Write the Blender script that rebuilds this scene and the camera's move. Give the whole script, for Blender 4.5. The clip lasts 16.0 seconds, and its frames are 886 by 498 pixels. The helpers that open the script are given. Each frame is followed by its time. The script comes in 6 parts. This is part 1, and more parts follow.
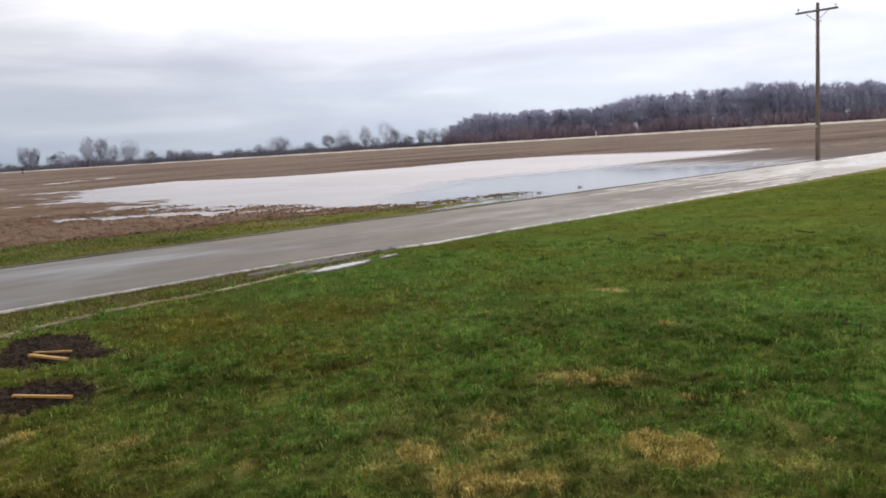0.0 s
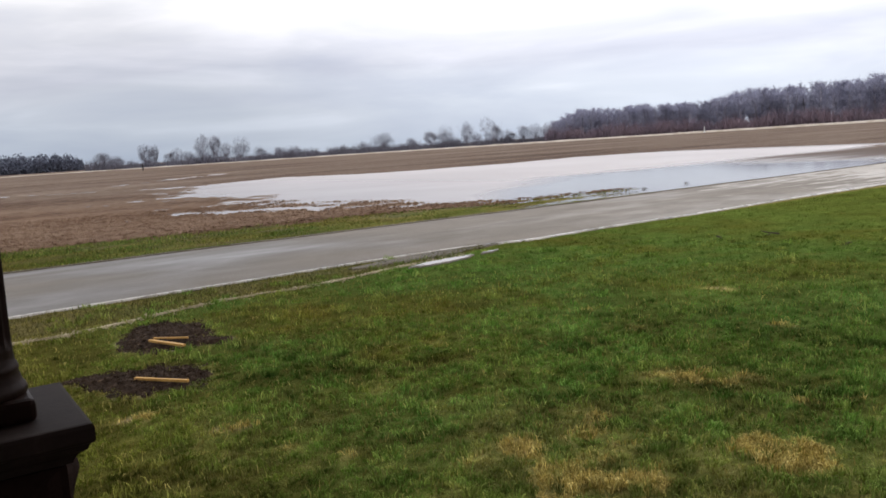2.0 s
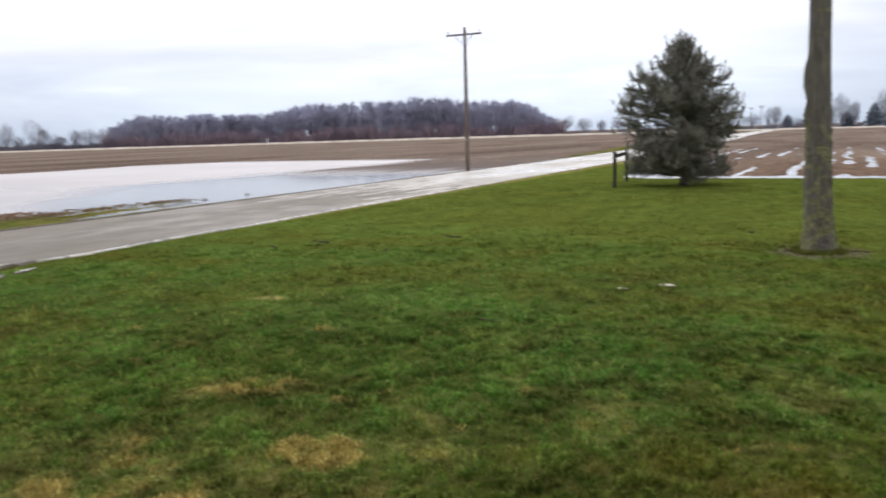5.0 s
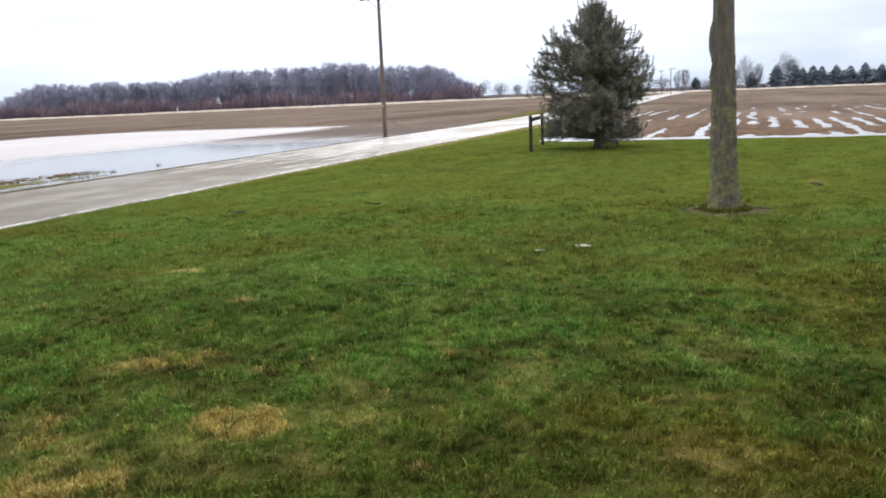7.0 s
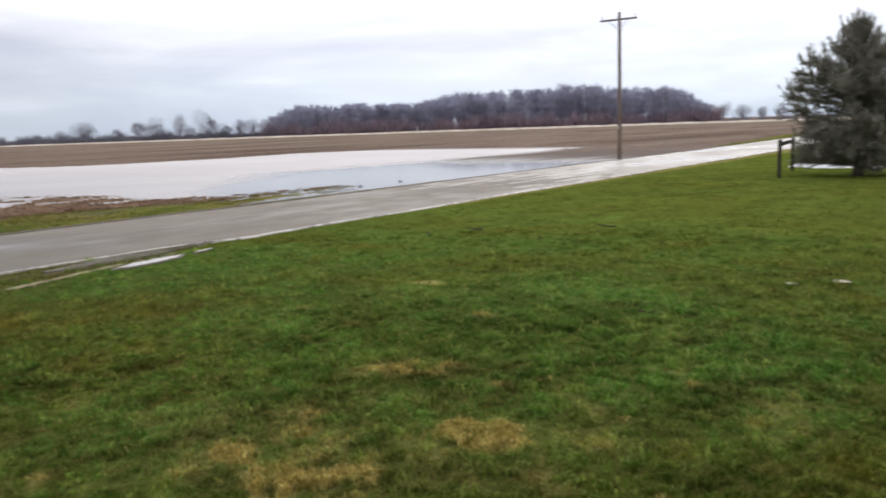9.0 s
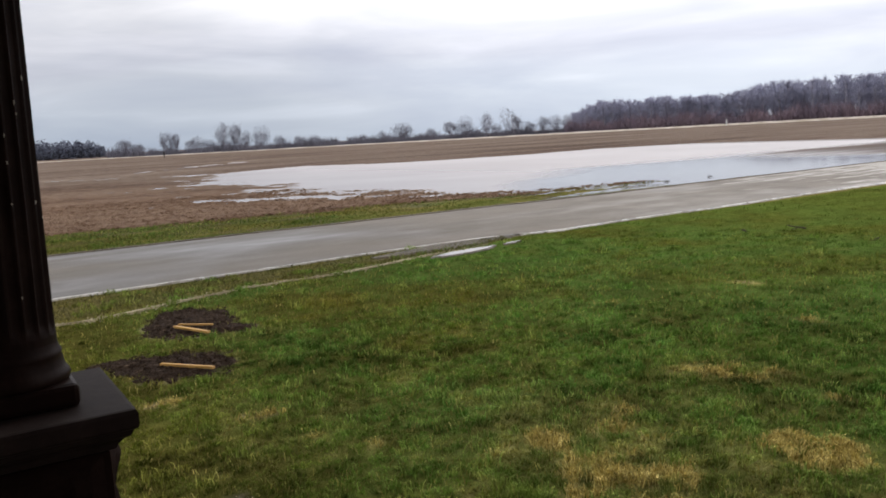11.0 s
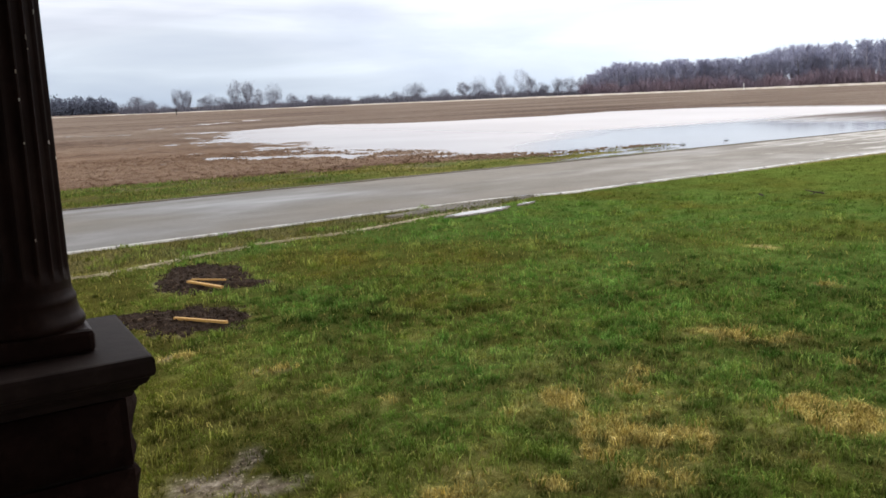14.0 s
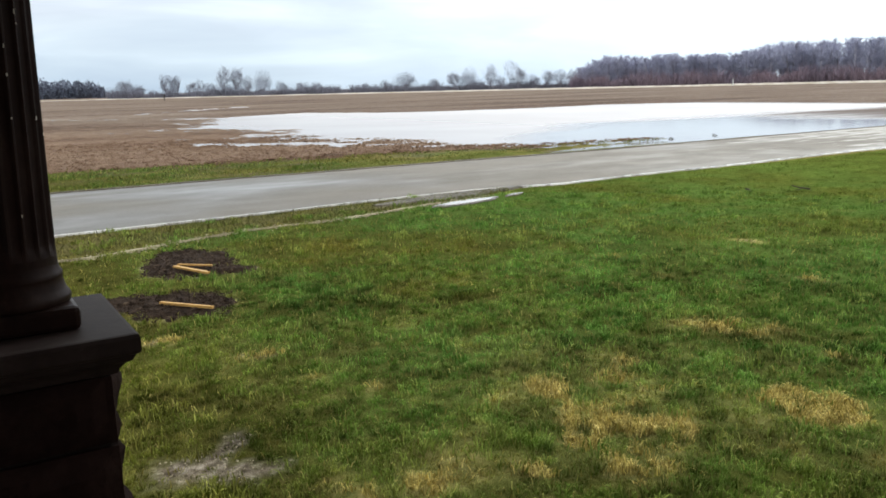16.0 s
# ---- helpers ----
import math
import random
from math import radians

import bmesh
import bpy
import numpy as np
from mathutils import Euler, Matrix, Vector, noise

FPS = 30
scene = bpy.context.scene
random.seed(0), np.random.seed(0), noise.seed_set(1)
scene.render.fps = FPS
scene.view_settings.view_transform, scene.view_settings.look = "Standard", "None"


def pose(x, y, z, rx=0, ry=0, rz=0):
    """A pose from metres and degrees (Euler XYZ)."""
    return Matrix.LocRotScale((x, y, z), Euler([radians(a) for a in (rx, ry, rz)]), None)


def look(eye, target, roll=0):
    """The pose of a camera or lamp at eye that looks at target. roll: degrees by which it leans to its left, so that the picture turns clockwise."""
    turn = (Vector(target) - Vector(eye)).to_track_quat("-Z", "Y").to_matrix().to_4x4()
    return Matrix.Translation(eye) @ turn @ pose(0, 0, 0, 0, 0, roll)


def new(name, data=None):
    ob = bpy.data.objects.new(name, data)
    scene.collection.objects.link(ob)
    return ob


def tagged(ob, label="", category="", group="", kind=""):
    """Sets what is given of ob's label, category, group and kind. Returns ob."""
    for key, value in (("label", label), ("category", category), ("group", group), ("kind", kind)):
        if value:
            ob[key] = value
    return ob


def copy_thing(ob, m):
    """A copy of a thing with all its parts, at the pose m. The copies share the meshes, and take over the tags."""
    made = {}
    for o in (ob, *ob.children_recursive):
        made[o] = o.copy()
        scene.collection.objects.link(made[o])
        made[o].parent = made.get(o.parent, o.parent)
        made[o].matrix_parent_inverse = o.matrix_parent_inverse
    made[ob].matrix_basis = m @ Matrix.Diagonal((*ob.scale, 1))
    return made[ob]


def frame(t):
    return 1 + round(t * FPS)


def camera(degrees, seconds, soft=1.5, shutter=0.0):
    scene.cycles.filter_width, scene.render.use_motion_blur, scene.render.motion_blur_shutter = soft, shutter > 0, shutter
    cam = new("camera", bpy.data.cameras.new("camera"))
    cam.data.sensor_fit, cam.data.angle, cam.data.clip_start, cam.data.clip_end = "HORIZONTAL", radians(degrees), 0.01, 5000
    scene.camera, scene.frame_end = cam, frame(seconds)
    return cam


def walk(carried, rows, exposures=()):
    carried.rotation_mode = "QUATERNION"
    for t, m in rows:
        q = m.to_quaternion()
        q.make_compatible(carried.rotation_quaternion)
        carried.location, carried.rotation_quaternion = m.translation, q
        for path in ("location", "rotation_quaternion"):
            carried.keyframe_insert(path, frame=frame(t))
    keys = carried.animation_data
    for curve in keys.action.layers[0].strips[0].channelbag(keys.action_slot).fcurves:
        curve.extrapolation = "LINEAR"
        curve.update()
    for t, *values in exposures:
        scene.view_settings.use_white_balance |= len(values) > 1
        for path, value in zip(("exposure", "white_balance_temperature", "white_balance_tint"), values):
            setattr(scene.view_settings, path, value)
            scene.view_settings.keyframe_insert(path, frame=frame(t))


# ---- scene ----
cam = camera(56.54, 16.0, soft=1.7, shutter=0.4)
PATH = [
    (0, (0.000, -0.024, 2.115), (6.375, 7.571, 0.821), -3.41),
    (0.5, (0.007, -0.003, 2.093), (6.091, 7.833, 0.836), -3.80),
    (1, (-0.008, 0.004, 2.093), (5.868, 7.999, 0.845), -3.41),
    (1.5, (-0.027, 0.019, 2.089), (5.437, 8.293, 0.790), -3.57),
    (2, (-0.028, -0.019, 2.099), (5.372, 8.303, 0.835), -3.68),
    (2.5, (0.008, -0.044, 2.115), (5.949, 7.895, 0.819), -4.39),
    (3, (0.020, -0.083, 2.130), (6.400, 7.491, 0.740), -4.83),
    (3.5, (0.042, -0.084, 2.141), (6.920, 7.046, 0.780), -4.43),
    (4, (0.059, -0.125, 2.137), (7.492, 6.409, 0.707), -3.16),
    (4.5, (0.105, -0.130, 2.121), (8.307, 5.356, 0.499), -2.62),
    (5, (0.143, -0.169, 2.112), (8.933, 4.393, 0.730), -1.66),
    (5.2, (0.141, -0.193, 2.117), (9.160, 3.854, 0.609), -1.42),
    (5.7, (0.143, -0.207, 2.114), (9.403, 3.238, 0.571), -1.48),
    (6.25, (0.132, -0.204, 2.111), (9.427, 3.095, 0.460), -1.84),
    (6.8, (0.121, -0.194, 2.110), (9.311, 3.332, 0.350), -2.29),
    (7.3, (0.117, -0.188, 2.110), (9.152, 3.707, 0.321), -2.59),
    (7.5, (0.118, -0.172, 2.111), (9.116, 3.864, 0.460), -3.03),
    (8, (0.101, -0.159, 2.113), (8.853, 4.394, 0.479), -3.25),
    (8.5, (0.068, -0.115, 2.115), (8.538, 4.991, 0.639), -2.50),
    (9, (0.021, -0.066, 2.116), (7.857, 5.971, 0.647), -1.89),
    (9.5, (0.003, -0.022, 2.104), (7.017, 6.981, 0.772), -2.32),
    (10, (-0.038, 0.019, 2.090), (6.182, 7.741, 0.793), -2.67),
    (10.2, (-0.061, 0.029, 2.099), (5.874, 7.981, 0.857), -2.82),
    (10.7, (-0.074, 0.045, 2.097), (5.332, 8.358, 0.806), -2.99),
    (11.25, (-0.071, 0.068, 2.090), (5.005, 8.562, 0.647), -3.30),
    (11.8, (-0.061, 0.088, 2.082), (4.897, 8.624, 0.480), -3.55),
    (12.3, (-0.050, 0.096, 2.068), (4.924, 8.610, 0.402), -3.55),
    (12.5, (-0.051, 0.100, 2.045), (4.852, 8.648, 0.344), -3.59),
    (13, (-0.046, 0.112, 2.054), (4.991, 8.580, 0.345), -3.17),
    (13.5, (-0.049, 0.122, 2.058), (5.187, 8.468, 0.341), -1.73),
    (14, (-0.070, 0.133, 2.051), (4.961, 8.582, 0.234), -2.39),
    (14.5, (-0.056, 0.119, 2.045), (5.020, 8.554, 0.287), -1.68),
    (15, (-0.078, 0.114, 2.045), (4.979, 8.535, 0.171), -1.72),
    (15.5, (-0.060, 0.105, 2.047), (5.119, 8.449, 0.163), -1.78),
    (16, (-0.077, 0.119, 2.033), (5.067, 8.473, 0.101), -1.34),
]
EXPOSURES = [(0.0, -0.08, 6470, 13), (2.5, -0.09, 6450, 13), (4.0, 0.0, 6400, 12.5), (5.0, 0.06, 6350, 12.5), (7.5, 0.32, 6350, 11), (8.0, 0.25, 6420, 12), (8.5, 0.12, 6450, 12), (9.5, -0.10, 6480, 12), (10.2, -0.20, 6480, 12.5), (12.5, 0.24, 6450, 12.5), (14.0, 0.30, 6400, 10.5), (15.0, 0.34, 6320, 7.5), (16.0, 0.42, 6250, 4.5)]
walk(cam, [(t, look(eye, target, roll)) for t, eye, target, roll in PATH], EXPOSURES)

# ---- sky and sun: a bright overcast ----
SUN_AZ, SUN_EL = 62.0, 42.0  # azimuth from +y towards +x
world = bpy.data.worlds.new("overcast_sky")
scene.world = world
world.use_nodes = True
wn, wl = world.node_tree.nodes, world.node_tree.links
wn.clear()


def wnode(kind, **values):
    n = wn.new(kind)
    for k, v in values.items():
        if k in n.inputs:
            n.inputs[k].default_value = v
    return n


def ramp_of(node, stops):
    e = node.color_ramp.elements
    while len(e) < len(stops):
        e.new(0.5)
    for el, (p, c) in zip(e, stops):
        el.position = p
        el.color = (*c, 1.0)


w_out = wnode("ShaderNodeOutputWorld")
w_bg = wnode("ShaderNodeBackground", Strength=1.0)
w_sky = wnode("ShaderNodeTexSky")
w_sky.sky_type = "NISHITA"
w_sky.sun_disc = False
w_sky.sun_elevation = radians(SUN_EL)
w_sky.sun_rotation = radians(SUN_AZ)
w_sky.dust_density = 3.0
w_co = wnode("ShaderNodeTexCoord")
w_sep = wnode("ShaderNodeSeparateXYZ")
wl.new(w_co.outputs["Generated"], w_sep.inputs[0])
w_ramp = wnode("ShaderNodeValToRGB")
ramp_of(w_ramp, [(0.0, (0.60, 0.70, 0.83)), (0.045, (0.68, 0.765, 0.885)), (0.080, (0.74, 0.80, 0.905)), (0.098, (0.68, 0.725, 0.835)), (0.130, (0.86, 0.89, 0.975)), (0.185, (1.25, 1.26, 1.285)), (0.42, (1.40, 1.39, 1.40)), (1.0, (1.08, 1.08, 1.10))])
w_map = wnode("ShaderNodeMapping")
w_map.inputs["Scale"].default_value = (2.4, 2.4, 13.0)
w_map.inputs["Location"].default_value = (0.3, 1.1, 0.35)
wl.new(w_co.outputs["Generated"], w_map.inputs[0])
w_noise = wnode("ShaderNodeTexNoise", Scale=1.3, Detail=5.0, Roughness=0.5, Distortion=0.35)
wl.new(w_map.outputs[0], w_noise.inputs["Vector"])
w_cl = wnode("ShaderNodeValToRGB")
ramp_of(w_cl, [(0.30, (0.82, 0.84, 0.88)), (0.46, (0.93, 0.94, 0.96)), (0.56, (1.03, 1.03, 1.02)), (0.70, (1.24, 1.22, 1.19))])
wl.new(w_noise.outputs["Fac"], w_cl.inputs[0])
# the cloud base hangs unevenly
w_base = wnode("ShaderNodeTexNoise", Scale=0.9, Detail=4.0, Roughness=0.55, Distortion=0.6)
wl.new(w_map.outputs[0], w_base.inputs["Vector"])
w_hang = wnode("ShaderNodeMath")
w_hang.operation = "MULTIPLY_ADD"
w_hang.inputs[1].default_value = 0.075
wl.new(w_base.outputs["Fac"], w_hang.inputs[0])
w_low = wnode("ShaderNodeMath")
w_low.operation = "SUBTRACT"
w_low.inputs[1].default_value = 0.037
wl.new(w_sep.outputs["Z"], w_low.inputs[0])
wl.new(w_low.outputs[0], w_hang.inputs[2])
wl.new(w_hang.outputs[0], w_ramp.inputs[0])
w_mul = wnode("ShaderNodeMix")
w_mul.data_type, w_mul.blend_type = "RGBA", "MULTIPLY"
w_mul.inputs[0].default_value = 1.0
wl.new(w_ramp.outputs[0], w_mul.inputs[6])
wl.new(w_cl.outputs[0], w_mul.inputs[7])
# the veiled sun brightens its side of the sky
w_dot = wnode("ShaderNodeVectorMath")
w_dot.operation = "DOT_PRODUCT"
sun_way = Vector((math.sin(radians(SUN_AZ)) * math.cos(radians(SUN_EL)), math.cos(radians(SUN_AZ)) * math.cos(radians(SUN_EL)), math.sin(radians(SUN_EL))))
w_dot.inputs[1].default_value = sun_way
wl.new(w_co.outputs["Generated"], w_dot.inputs[0])
w_glow = wnode("ShaderNodeMapRange")
w_glow.inputs["From Min"].default_value = 0.58
w_glow.inputs["From Max"].default_value = 0.86
w_glow.inputs["To Min"].default_value = 0.84
w_glow.inputs["To Max"].default_value = 1.40
wl.new(w_dot.outputs["Value"], w_glow.inputs[0])
w_sc = wnode("ShaderNodeVectorMath")
w_sc.operation = "SCALE"
wl.new(w_mul.outputs[2], w_sc.inputs[0])
wl.new(w_glow.outputs[0], w_sc.inputs["Scale"])
# thin blue of the clear sky under the cloud deck
w_skys = wnode("ShaderNodeVectorMath")
w_skys.operation = "SCALE"
w_skys.inputs["Scale"].default_value = 0.10
wl.new(w_sky.outputs[0], w_skys.inputs[0])
w_mix = wnode("ShaderNodeMix")
w_mix.data_type = "RGBA"
w_mix.inputs[0].default_value = 0.90
wl.new(w_skys.outputs[0], w_mix.inputs[6])
wl.new(w_sc.outputs[0], w_mix.inputs[7])
wl.new(w_mix.outputs[2], w_bg.inputs["Color"])
wl.new(w_bg.outputs[0], w_out.inputs[0])

sun = new("sun", bpy.data.lights.new("sun", "SUN"))
sun.data.energy, sun.data.angle, sun.data.color = 0.6, radians(28), (1.0, 0.97, 0.93)
sun.matrix_world = look(sun_way * 200, (0, 0, 0))


# ---- material helpers ----
class Mat:
    """A node material with a Principled shader."""

    def __init__(self, name, rough=0.7, spec=0.4, metal=0.0):
        self.m = bpy.data.materials.new(name)
        self.m.use_nodes = True
        self.nt = self.m.node_tree
        self.b = self.nt.nodes["Principled BSDF"]
        self.b.inputs["Roughness"].default_value = rough
        self.b.inputs["Specular IOR Level"].default_value = spec
        self.b.inputs["Metallic"].default_value = metal
        self.geo = self.add("ShaderNodeNewGeometry")
        self.tex = self.add("ShaderNodeTexCoord")

    def add(self, kind):
        return self.nt.nodes.new(kind)

    def to(self, a, b):
        self.nt.links.new(a, b)

    def where(self, scale=(1, 1, 1), local=False):
        n = self.add("ShaderNodeMapping")
        n.inputs["Scale"].default_value = scale
        self.to(self.tex.outputs["Object"] if local else self.geo.outputs["Position"], n.inputs[0])
        return n.outputs[0]

    def noise(self, scale, detail=4.0, rough=0.55, stretch=(1, 1, 1), local=False, warp=0.0):
        n = self.add("ShaderNodeTexNoise")
        n.inputs["Scale"].default_value, n.inputs["Detail"].default_value = scale, detail
        n.inputs["Roughness"].default_value, n.inputs["Distortion"].default_value = rough, warp
        self.to(self.where(stretch, local), n.inputs["Vector"])
        return n.outputs["Fac"]

    def ramp(self, fac, stops):
        n = self.add("ShaderNodeValToRGB")
        ramp_of(n, stops)
        self.to(fac, n.inputs[0])
        return n.outputs[0]

    def grey(self, fac, lo, hi, a=0.0, b=1.0):
        n = self.add("ShaderNodeMapRange")
        for k, v in zip(("From Min", "From Max", "To Min", "To Max"), (lo, hi, a, b)):
            n.inputs[k].default_value = v
        self.to(fac, n.inputs[0])
        return n.outputs[0]

    def mix(self, fac, a, b, mode="MIX"):
        n = self.add("ShaderNodeMix")
        n.data_type, n.blend_type = "RGBA", mode
        for value, slot in ((fac, 0), (a, 6), (b, 7)):
            if isinstance(value, (int, float)):
                n.inputs[slot].default_value = value
            elif isinstance(value, tuple):
                n.inputs[slot].default_value = (*value, 1.0)
            else:
                self.to(value, n.inputs[slot])
        return n.outputs[2]

    def calc(self, op, a, b=0.0):
        n = self.add("ShaderNodeMath")
        n.operation = op
        for value, slot in ((a, 0), (b, 1)):
            if isinstance(value, (int, float)):
                n.inputs[slot].default_value = value
            else:
                self.to(value, n.inputs[slot])
        return n.outputs[0]

    def attr(self, name):
        n = self.add("ShaderNodeAttribute")
        n.attribute_name = name
        return n.outputs["Fac"]

    def island(self):
        return self.geo.outputs["Random Per Island"]

    def vary(self, colour, amount, fac=None):
        """Colour made lighter or darker by fac (0 to 1)."""
        v = self.grey(fac if fac is not None else self.island(), 0, 1, 1 - amount, 1 + amount)
        n = self.add("ShaderNodeVectorMath")
        n.operation = "SCALE"
        self.to(colour, n.inputs[0])
        self.to(v, n.inputs["Scale"])
        return n.outputs[0]

    def colour(self, c):
        if isinstance(c, tuple):
            self.b.inputs["Base Color"].default_value = (*c, 1.0)
        else:
            self.to(c, self.b.inputs["Base Color"])
        return self

    def rough(self, f):
        self.to(f, self.b.inputs["Roughness"])
        return self

    def bump(self, fac, strength=0.4, distance=0.02):
        n = self.add("ShaderNodeBump")
        n.inputs["Strength"].default_value, n.inputs["Distance"].default_value = strength, distance
        self.to(fac, n.inputs["Height"])
        self.to(n.outputs[0], self.b.inputs["Normal"])
        return self


def lawn_colour(s):
    """Patchy turf: cool lush greens, olive and yellowing ones, straw where the attribute says, bare soil likewise."""
    big, mid, small = s.noise(0.33, 3.0, warp=0.6), s.noise(1.7, 4.0, 0.6), s.noise(7.5, 4.0, 0.6)
    lush = s.ramp(small, [(0.34, (0.060, 0.136, 0.023)), (0.50, (0.100, 0.206, 0.040)), (0.66, (0.158, 0.282, 0.072))])
    olive = s.ramp(small, [(0.34, (0.079, 0.080, 0.012)), (0.50, (0.130, 0.131, 0.021)), (0.66, (0.206, 0.204, 0.043))])
    which = s.grey(s.calc("ADD", s.calc("MULTIPLY", big, 0.6), s.calc("MULTIPLY", mid, 0.4)), 0.44, 0.64)
    # the lushest turf grows in one broad hollow; further out an even green paints the paler grazing view
    hollow = s.add("ShaderNodeVectorMath")
    hollow.operation = "DISTANCE"
    s.to(s.geo.outputs["Position"], hollow.inputs[0])
    hollow.inputs[1].default_value = (8.0, 5.0, 0.0)
    which = s.calc("MULTIPLY", which, s.grey(hollow.outputs["Value"], 0.8, 4.5, 0.25, 1.0))
    porch = s.add("ShaderNodeVectorMath")
    porch.operation = "LENGTH"
    s.to(s.geo.outputs["Position"], porch.inputs[0])
    worn = s.grey(s.calc("ADD", porch.outputs["Value"], s.calc("MULTIPLY", mid, 3.6)), 4.6, 8.6, 0.74, 0.0)
    east = s.add("ShaderNodeSeparateXYZ")
    s.to(s.geo.outputs["Position"], east.inputs[0])
    poor = s.grey(s.calc("ADD", east.outputs["X"], s.calc("MULTIPLY", mid, 2.4)), 2.2, 4.4, 0.86, 0.0)
    which = s.calc("MAXIMUM", which, s.calc("MAXIMUM", worn, poor))
    green = s.mix(which, lush, olive)
    even = s.ramp(small, [(0.3, (0.099, 0.124, 0.021)), (0.7, (0.138, 0.165, 0.032))])
    green = s.mix(s.grey(s.calc("ADD", east.outputs["X"], s.calc("MULTIPLY", big, 6.0)), 11.0, 20.0, 0.0, 0.82), green, even)
    straw = s.ramp(s.noise(14.0, 4.0), [(0.3, (0.25, 0.180, 0.056)), (0.5, (0.43, 0.332, 0.120)), (0.7, (0.60, 0.49, 0.215))])
    c = s.mix(s.attr("dry"), green, straw)
    soil = s.ramp(s.noise(14.0, 5.0), [(0.32, (0.070, 0.052, 0.036)), (0.5, (0.185, 0.148, 0.108)), (0.68, (0.40, 0.340, 0.265))])
    return s.mix(s.attr("bare"), c, soil)


TURF = Mat("turf", 1.0, 0.0)
_thatch = TURF.ramp(TURF.noise(34.0, 6.0, 0.75), [(0.35, (0.028, 0.022, 0.005)), (0.50, (0.062, 0.050, 0.013)), (0.65, (0.120, 0.096, 0.030))])
_tx = TURF.add("ShaderNodeSeparateXYZ")
TURF.to(TURF.geo.outputs["Position"], _tx.inputs[0])
_open = TURF.calc("SUBTRACT", 1.0, TURF.calc("MAXIMUM", TURF.attr("bare"), TURF.calc("MULTIPLY", TURF.attr("dry"), 0.7)))
TURF.colour(TURF.vary(TURF.mix(TURF.calc("MULTIPLY", _open, TURF.grey(_tx.outputs["X"], 5.0, 16.0, 0.68, 0.16)), TURF.vary(lawn_colour(TURF), 0.46, TURF.attr("tone")), _thatch), 0.45, TURF.noise(44.0, 5.0, 0.75)))
TURF.bump(TURF.noise(30.0, 6.0, 0.7), 0.9, 0.05)
BLADE = Mat("grass_blade", 0.9, 0.02)
BLADE.colour(BLADE.vary(BLADE.mix(1.0, BLADE.vary(lawn_colour(BLADE), 0.60, BLADE.attr("tone")), (1.06, 1.06, 0.94), "MULTIPLY"), 0.36))

SOIL = Mat("wet_ploughed_soil", 0.9, 0.10)
_band = SOIL.noise(0.10, 4.0, 0.6, (0.25, 1.0, 1.0), warp=0.4)
_clod = SOIL.noise(2.0, 7.0, 0.70, (0.5, 1.0, 1.0))
_t = SOIL.calc("ADD", SOIL.calc("MULTIPLY", _band, 0.55), SOIL.calc("MULTIPLY", _clod, 0.5))
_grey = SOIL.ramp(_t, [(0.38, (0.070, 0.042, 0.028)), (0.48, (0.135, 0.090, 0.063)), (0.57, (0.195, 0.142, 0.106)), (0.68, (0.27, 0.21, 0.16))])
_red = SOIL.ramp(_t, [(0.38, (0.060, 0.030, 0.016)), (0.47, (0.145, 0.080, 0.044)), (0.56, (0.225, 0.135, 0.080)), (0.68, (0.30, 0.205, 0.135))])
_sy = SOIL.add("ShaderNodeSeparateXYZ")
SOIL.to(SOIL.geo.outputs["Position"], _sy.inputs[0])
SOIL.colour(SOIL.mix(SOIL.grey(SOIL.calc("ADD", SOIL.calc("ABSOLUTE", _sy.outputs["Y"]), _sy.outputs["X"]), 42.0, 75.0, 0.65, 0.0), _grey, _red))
SOIL.rough(SOIL.grey(_clod, 0.35, 0.65, 0.8, 1.0))
SOIL.bump(SOIL.noise(5.0, 7.0, 0.7, (0.7, 1.3, 1.0)), 1.0, 0.14)

ASPHALT = Mat("wet_worn_asphalt", 0.5, 0.25)
_big = ASPHALT.noise(0.38, 2.0, 0.5, (0.35, 0.9, 1.0), warp=0.4)
_grit = ASPHALT.noise(60.0, 3.0, 0.7)
_wear = ASPHALT.noise(1.3, 5.0, 0.6, (0.5, 1.0, 1.0))
_dry = ASPHALT.vary(ASPHALT.ramp(_wear, [(0.3, (0.145, 0.124, 0.098)), (0.55, (0.190, 0.165, 0.133)), (0.75, (0.228, 0.200, 0.164))]), 0.25, _grit)
_axis = ASPHALT.add("ShaderNodeSeparateXYZ")
ASPHALT.to(ASPHALT.geo.outputs["Position"], _axis.inputs[0])
_wet = ASPHALT.calc("ADD", ASPHALT.calc("ADD", _big, ASPHALT.calc("MULTIPLY", _wear, 0.25)), ASPHALT.calc("ADD", ASPHALT.grey(_axis.outputs["X"], 24.0, 46.0, 0.0, 0.22), ASPHALT.grey(_axis.outputs["X"], 10.0, 4.0, 0.0, 0.10)))
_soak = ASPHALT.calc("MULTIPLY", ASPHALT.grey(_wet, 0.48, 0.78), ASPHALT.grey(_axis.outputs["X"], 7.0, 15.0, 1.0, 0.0))
